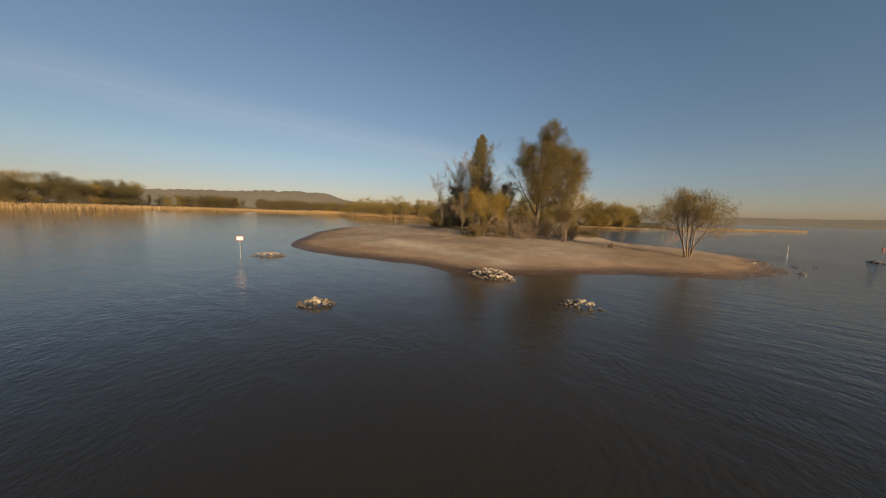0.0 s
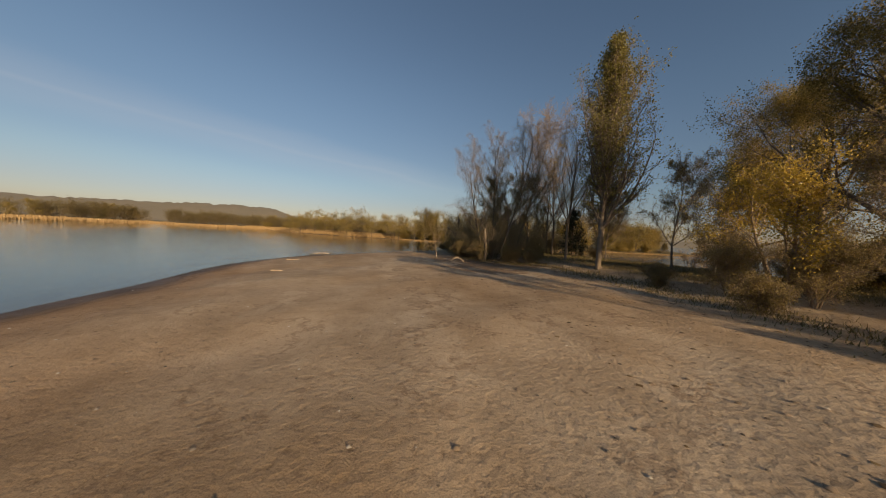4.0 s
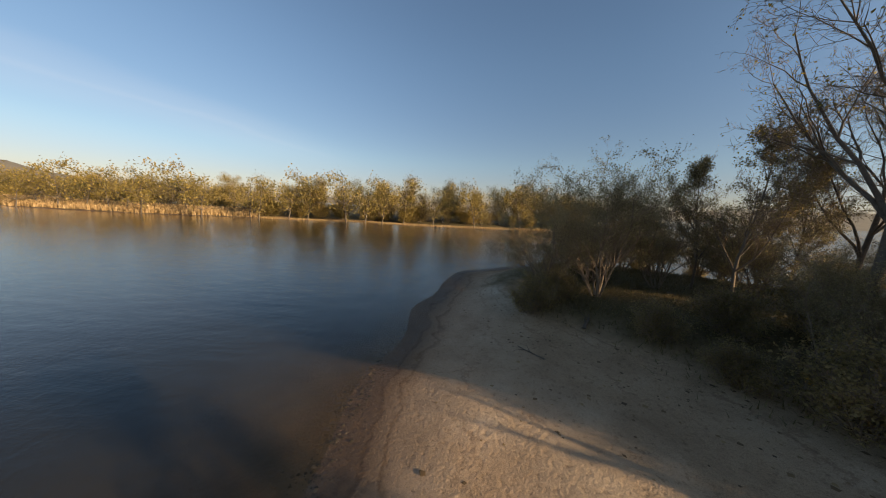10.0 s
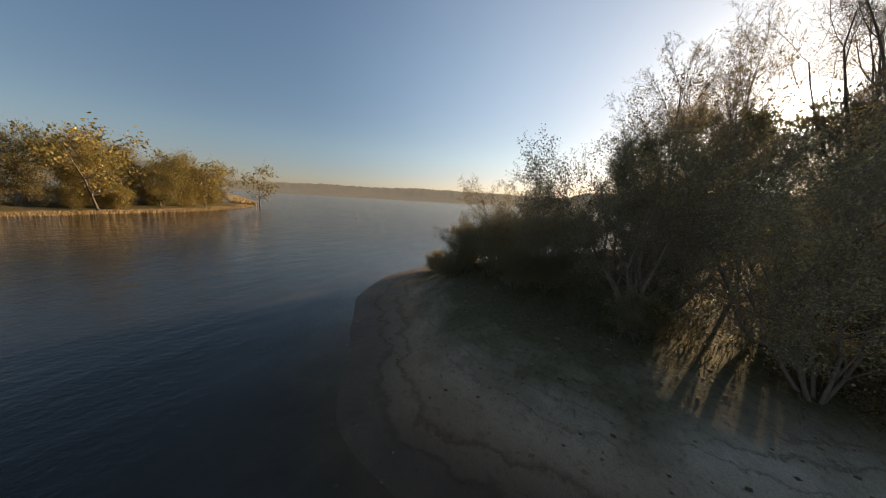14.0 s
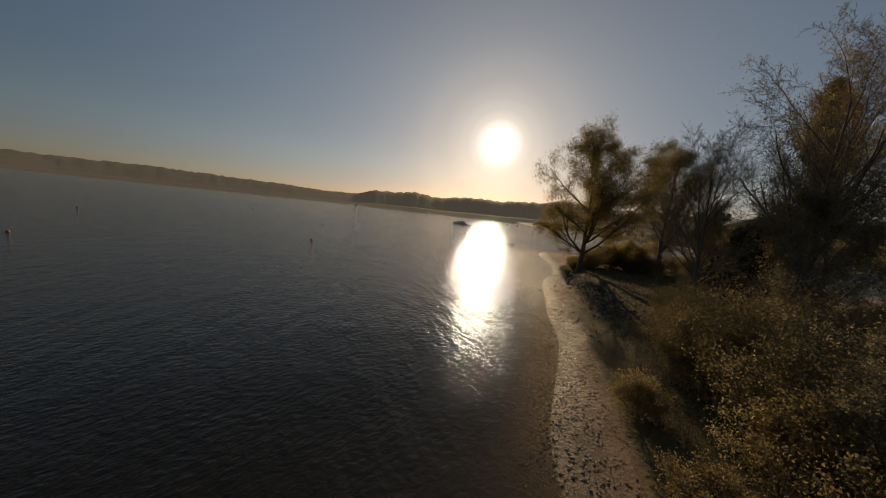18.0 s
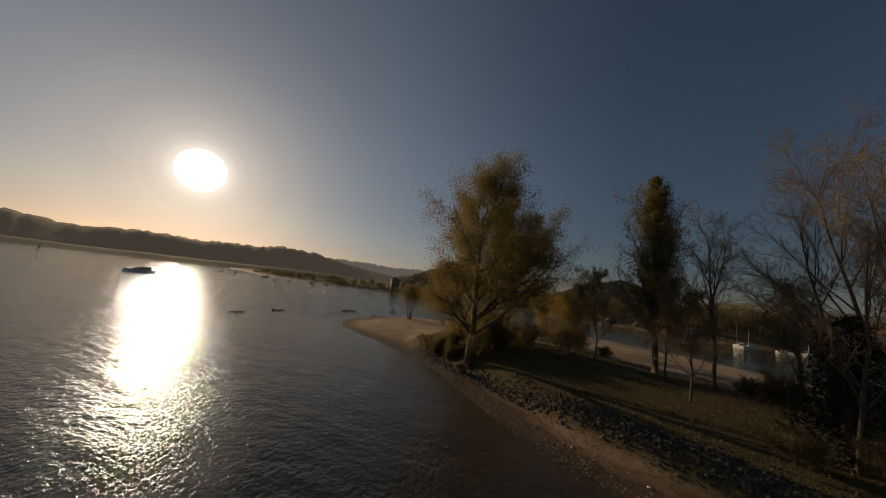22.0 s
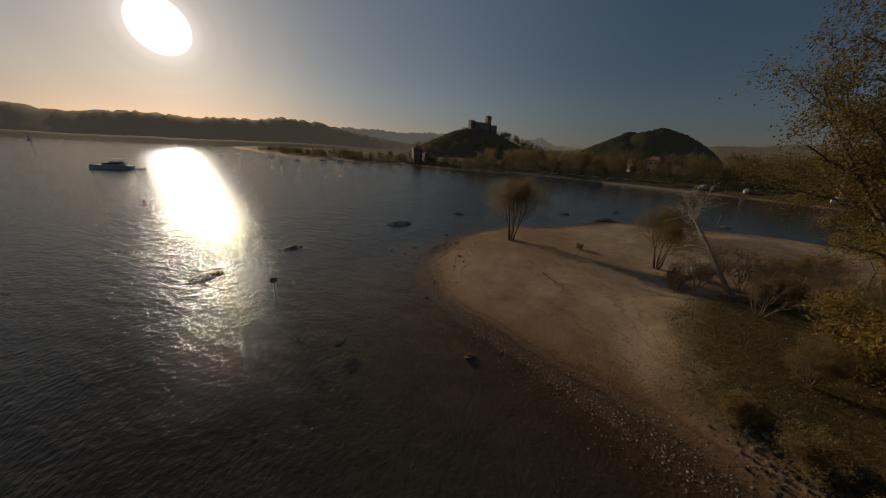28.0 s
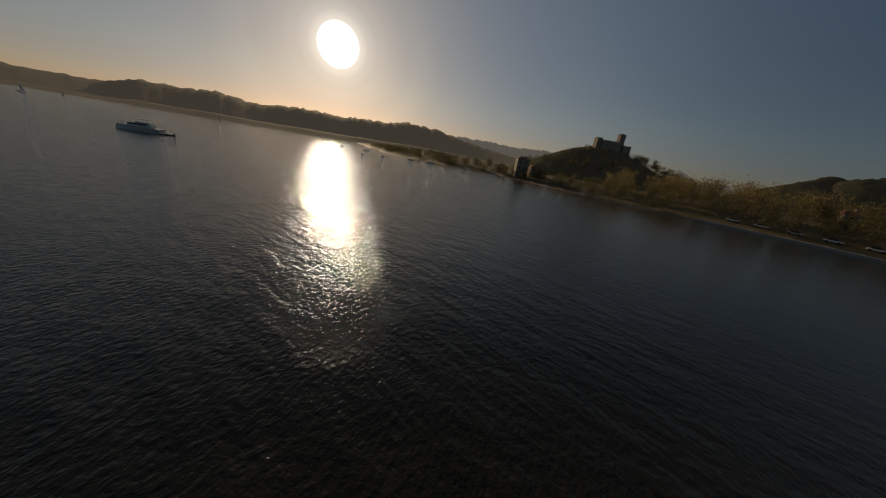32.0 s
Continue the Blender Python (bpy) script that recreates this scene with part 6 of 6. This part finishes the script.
def house(x, y, turn, w, d, h, mat, label, hip=True, floors=2, bays=3, z=None):
    root = tagged(empty("lakeside_house", pose(x, y, max(ground_z(x, y), 0.3) if z is None else z, 0, 0, turn)), label, "house", "houses of the lakeside town")
    bm = bmesh.new(); box(bm, 0, 0, h / 2 - 1, w, d, h + 2)
    part("wall", bm, mat, root)
    bm = bmesh.new()
    o, rise = 0.5, d * 0.24
    inset = w * 0.28 if hip else 0
    vs = [bm.verts.new(p) for p in ((-w / 2 - o, -d / 2 - o, h), (w / 2 + o, -d / 2 - o, h), (w / 2 + o, d / 2 + o, h), (-w / 2 - o, d / 2 + o, h), (-w / 2 + inset, 0, h + rise), (w / 2 - inset, 0, h + rise))]
    for f in ((0, 1, 5, 4), (1, 2, 5), (2, 3, 4, 5), (3, 0, 4), (3, 2, 1, 0)):
        bm.faces.new([vs[k] for k in f])
    roof = part("roof", bm, roof_tile, root)
    bm = bmesh.new(); box(bm, w * 0.2, 0.2, h + rise * 0.9, 0.8, 0.8, 1.8)
    part("chimney", bm, mat, roof)
    for side in (-1, 1):
        for i in range(bays):
            for k in range(floors):
                bm = bmesh.new(); box(bm, -w / 2 + (i + 0.5) * w / bays, side * (d / 2 + 0.01), (k + 0.55) * h / floors, 1.0, 0.12, min(1.6, h / floors * 0.5))
                part("window", bm, window_dark, root)
    return root


house(36, -214, 10, 9, 9, 13, plaster, "tall pale lakeside villa with a tiled roof", True, 3, 2)
house(24, -222, 10, 10, 8, 7, plaster_rose, "low rose-coloured house beside the villa", True, 2, 2)
house(-176, 40, -70, 22, 11, 8, plaster, "long pale boathouse building with rows of windows", True, 2, 7)
rr = random.Random(12)
for k in range(10):
    f = k / 9
    x, y = -70 - 150 * f + rr.uniform(-15, 15), -130 + 190 * f + rr.uniform(-25, 25)
    x -= 28
    house(x, y, rr.uniform(-90, 0), rr.uniform(9, 15), rr.uniform(8, 10), rr.uniform(5.5, 9), rr.choice((plaster, plaster, plaster_rose)), "plain town house with a tiled roof among the trees", rr.random() < 0.6, 2, 3)

# trees, promenade and quay of the town shore
WESTROW = [(200, -330), (105, -235), (50, -205), (16, -158), (-24, -112), (-62, -62), (-80, -18), (-92, 22), (-135, 52), (-215, 80), (-400, 95)]
far_wood("town_trees", f5, WESTROW[:5], 2.2, (4, 34), 5, 9, 15, 11, "dark trees along the shore under the castle")
far_wood("town_trees", f5, WESTROW[4:8], 2.8, (10, 36), 5, 11, 15, 12, "green park trees along the town shore")
far_wood("town_trees", f6, WESTROW[3:], 3.0, (30, 90), 9, 15, 12, 13, "brownish trees between the town houses")
far_wood("town_trees", f5, WESTROW[3:], 6.0, (60, 160), 10, 17, 15, 17, "dark trees behind the town")
far_wood("town_trees", f5, WESTROW[7:], 7.0, (8, 30), 6, 11, 15, 14, "dark trees round the boat harbour")
far_wood("headland_trees", f5, [(330, -560), (262, -470), (200, -330)], 2.6, (3, 26), 5, 9, 15, 15, "dark trees on the headland")
for k in range(150):
    a, q = rr.uniform(0, 6.283), rr.uniform(0.02, 1.0) ** 0.6 * 0.96
    x, y = -124 + 165 * q * math.cos(a), -570 + 130 * q * math.sin(a)
    if math.hypot(x + 122, (y + 566) * 1.2) < 32 or y < -590:
        continue
    plant(rr.choice((f5, f5, f6)), x, y, rr.uniform(0, 360), rr.uniform(0.75, 1.15), z=66 * max(0.0, 1 - q) ** (1 / 1.5) - 2.5)

bm = bmesh.new()
pts = [(-30, -104), (-60, -64), (-77, -22)]
for (ax, ay), (bx, by) in zip(pts, pts[1:]):
    ln, an = math.hypot(bx - ax, by - ay), math.atan2(by - ay, bx - ax)
    box(bm, (ax + bx) / 2, (ay + by) / 2, 0.2, ln, 1.2, 1.4, 0.05, None)
    for v in list(bm.verts)[-24:]:
        p = v.co - Vector(((ax + bx) / 2, (ay + by) / 2, 0))
        v.co = Vector(((ax + bx) / 2 + p.x * math.cos(an) - p.y * math.sin(an), (ay + by) / 2 + p.x * math.sin(an) + p.y * math.cos(an), p.z))
me = bpy.data.meshes.new("quay_wall"); bm.to_mesh(me); bm.free(); me.materials.append(concrete)
tagged(new("quay_wall", me), "low grey quay wall along the town shore", "quay", kind="structure")


def hull(bm, ln, beam, high, z0=-0.3, sharp=0.55):
    """A boat's hull: pointed bow, full stern, flared sides."""
    rows = []
    for k in range(9):
        f = k / 8
        w = beam / 2 * (1 if f < sharp else math.cos((f - sharp) / (1 - sharp) * 1.57) ** 0.8)
        x, sheer = -ln / 2 + ln * f, high * (1 + 0.28 * f * f)
        rows.append([bm.verts.new(p) for p in ((x, -w, sheer), (x + 0.05 * ln * f, -w * 0.72, z0 + 0.25 * high), (x + 0.02 * ln * f, 0, z0), (x + 0.05 * ln * f, w * 0.72, z0 + 0.25 * high), (x, w, sheer))])
    for a, b in zip(rows, rows[1:]):
        for k in range(4):
            bm.faces.new((a[k], b[k], b[k + 1], a[k + 1]))
        bm.faces.new((a[4], b[4], b[0], a[0]))
    bm.faces.new(rows[0])
    bmesh.ops.recalc_face_normals(bm, faces=bm.faces)


def cruiser(x, y, turn, s=1.0, z=0.0, label="white motor cruiser with a flybridge at anchor", body=None):
    root = tagged(empty("motor_cruiser", pose(x, y, z, 0, 0, turn) @ Matrix.Diagonal((s, s, s, 1))), label, "boat", "motor boats")
    bm = bmesh.new(); hull(bm, 10.5, 3.4, 1.25)
    part("hull", bm, body or hull_white, root)
    bm = bmesh.new(); box(bm, -0.6, 0, 1.75, 5.6, 2.6, 1.0, 0.2)
    cab = part("cabin", bm, hull_white, root)
    bm = bmesh.new(); box(bm, -0.4, 0, 1.95, 4.4, 2.66, 0.42, 0.08)
    part("cabin_window", bm, glass_dark, cab)
    bm = bmesh.new(); box(bm, -1.4, 0, 2.45, 3.6, 2.3, 0.5, 0.12)
    part("flybridge", bm, hull_white, root)
    bm = bmesh.new(); box(bm, -1.5, 0, 3.45, 2.9, 2.1, 0.10, 0.03)
    top = part("hardtop", bm, hull_white, root)
    for ex in (-2.7, -0.3):
        for ey in (-0.95, 0.95):
            bm = bmesh.new(); cylinder(bm, (ex - 0.2, ey, 2.6), (ex, ey, 3.42), 0.035, 0.035, 6)
            part("hardtop_post", bm, steel, top)
    bm = bmesh.new(); box(bm, -5.6, 0, 0.25, 1.2, 2.6, 0.12, 0.03)
    part("swim_platform", bm, wood_grey, root)
    for ey in (-1, 1):
        bm = bmesh.new()
        for k in range(6):
            f = k / 5
            cylinder(bm, (1.0 + 3.6 * f, ey * 1.5 * (1 - f ** 2.2 * 0.9), 1.35 + 0.25 * f), (1.0 + 3.6 * f, ey * 1.5 * (1 - f ** 2.2 * 0.9), 2.0 + 0.25 * f), 0.02, 0.02, 5)
            if k:
                g = (k - 1) / 5
                cylinder(bm, (1.0 + 3.6 * g, ey * 1.5 * (1 - g ** 2.2 * 0.9), 2.0 + 0.25 * g), (1.0 + 3.6 * f, ey * 1.5 * (1 - f ** 2.2 * 0.9), 2.0 + 0.25 * f), 0.02, 0.02, 5)
        part("bow_rail", bm, steel, root)
    return root


cruiser(172, -54, 25, 1.2, 0.0, "white motor cruiser with a flybridge anchored on the lake", hull_white)
bm = bmesh.new(); hull(bm, 3.0, 1.4, 0.4)
dinghy = tagged(empty("rubber_dinghy", pose(164.6, -57.6, 0, 0, 0, 25)), "small dark dinghy towed behind the cruiser", "boat")
part("hull", bm, hull_dark, dinghy)
bm = bmesh.new(); box(bm, -1.5, 0, 0.6, 0.35, 0.3, 0.7, 0.05)
part("outboard", bm, rubber, dinghy)
for x, y, t, s in ((-87, -30, 20, 0.62), (-93, -16, 30, 0.55), (-98, 9, 10, 0.75)):
    cruiser(x, y, t, s, ground_z(x, y) + 0.35, "white cabin boat laid up on the town shore")


def sailboat(x, y, turn, ln=7.0, mast=9.0, sail=False):
    root = tagged(empty("sailboat", pose(x, y, 0, 0, 0, turn)), "white sailing boat with sails set" if sail else "white sailing boat moored with a bare mast", "boat", "sailing boats")
    bm = bmesh.new(); hull(bm, ln, ln * 0.32, 0.75)
    part("hull", bm, hull_white, root)
    bm = bmesh.new(); box(bm, 0.3, 0, 0.95, ln * 0.36, ln * 0.18, 0.5, 0.1)
    part("cabin", bm, hull_white, root)
    bm = bmesh.new(); cylinder(bm, (0.6, 0, 0.7), (0.6, 0, mast), 0.06, 0.04, 8)
    part("mast", bm, steel, root)
    bm = bmesh.new(); cylinder(bm, (0.6, 0, 1.7), (-ln * 0.38, 0, 1.75), 0.09, 0.09, 8)
    part("boom", bm, white_paint, root)
    if sail:
        bm = bmesh.new()
        v = [bm.verts.new(p) for p in ((0.5, 0, 1.9), (-ln * 0.38, 0.15, 1.9), (-ln * 0.16, 0.3, mast * 0.5), (0.55, 0.02, mast - 0.3))]
        bm.faces.new(v)
        g = bmesh.ops.extrude_face_region(bm, geom=list(bm.faces))
        bmesh.ops.translate(bm, vec=(0, 0.02, 0), verts=[e for e in g["geom"] if isinstance(e, bmesh.types.BMVert)])
        part("mainsail", bm, white_paint, root)
    return root


for k in range(17):
    f = k / 16
    sailboat(-92 - 120 * f + rr.uniform(-3, 3), 30 + 48 * f + rr.uniform(-3, 4), rr.uniform(0, 360), rr.uniform(3.8, 5.4), rr.uniform(6, 9))
for x, y in ((149, -173), (142, -193), (240, -300), (250, -284), (190, -262), (126, -215), (112, -225)):
    sailboat(x, y, rr.uniform(0, 360), rr.uniform(5, 7), rr.uniform(6, 8.5))
sailboat(640, -250, 40, 8, 11, True)
sailboat(930, -440, 120, 8, 11, True)
sailboat(760, -620, 70, 8, 11, True)


def parked_car(x, y, turn, label="silver parked car on the lakeside road"):
    root = tagged(empty("parked_car", pose(x, y, ground_z(x, y), 0, 0, turn)), label, "car", "cars on the lakeside road")
    bm = bmesh.new(); box(bm, 0, 0, 0.62, 4.2, 1.72, 0.6, 0.14)
    part("body", bm, car_paint, root)
    bm = bmesh.new(); box(bm, -0.2, 0, 1.15, 2.2, 1.5, 0.55, 0.2)
    part("cabin", bm, glass_dark, root)
    for ex in (-1.3, 1.3):
        for ey in (-0.82, 0.82):
            bm = bmesh.new(); cylinder(bm, (ex, ey - 0.1, 0.32), (ex, ey + 0.1, 0.32), 0.32, 0.32, 14)
            part("wheel", bm, rubber, root)
    return root


car = parked_car(-46, -108, 124)
for k in range(1, 9):
    x, y = -46 - 5.2 * k + rr.uniform(-0.3, 0.3), -108 + 7.0 * k
    copy_thing(car, pose(x, y, ground_z(x, y), 0, 0, 124 + rr.uniform(-4, 4)))

# mooring poles off the headland
for k in range(7):
    x, y = 225 + 9 * k, -392 - 13 * k
    bm = bmesh.new(); cylinder(bm, (0, 0, -2), (0, 0, 3.2 + 0.3 * (k % 3)), 0.22, 0.18, 10)
    me = bpy.data.meshes.new("mooring_pole"); bm.to_mesh(me); bm.free(); me.materials.append(wood_dark)
    tagged(put("mooring_pole", me, None, pose(x - 20, y + 30, 0)), "dark timber mooring pole standing in the lake", "pole", "mooring poles")
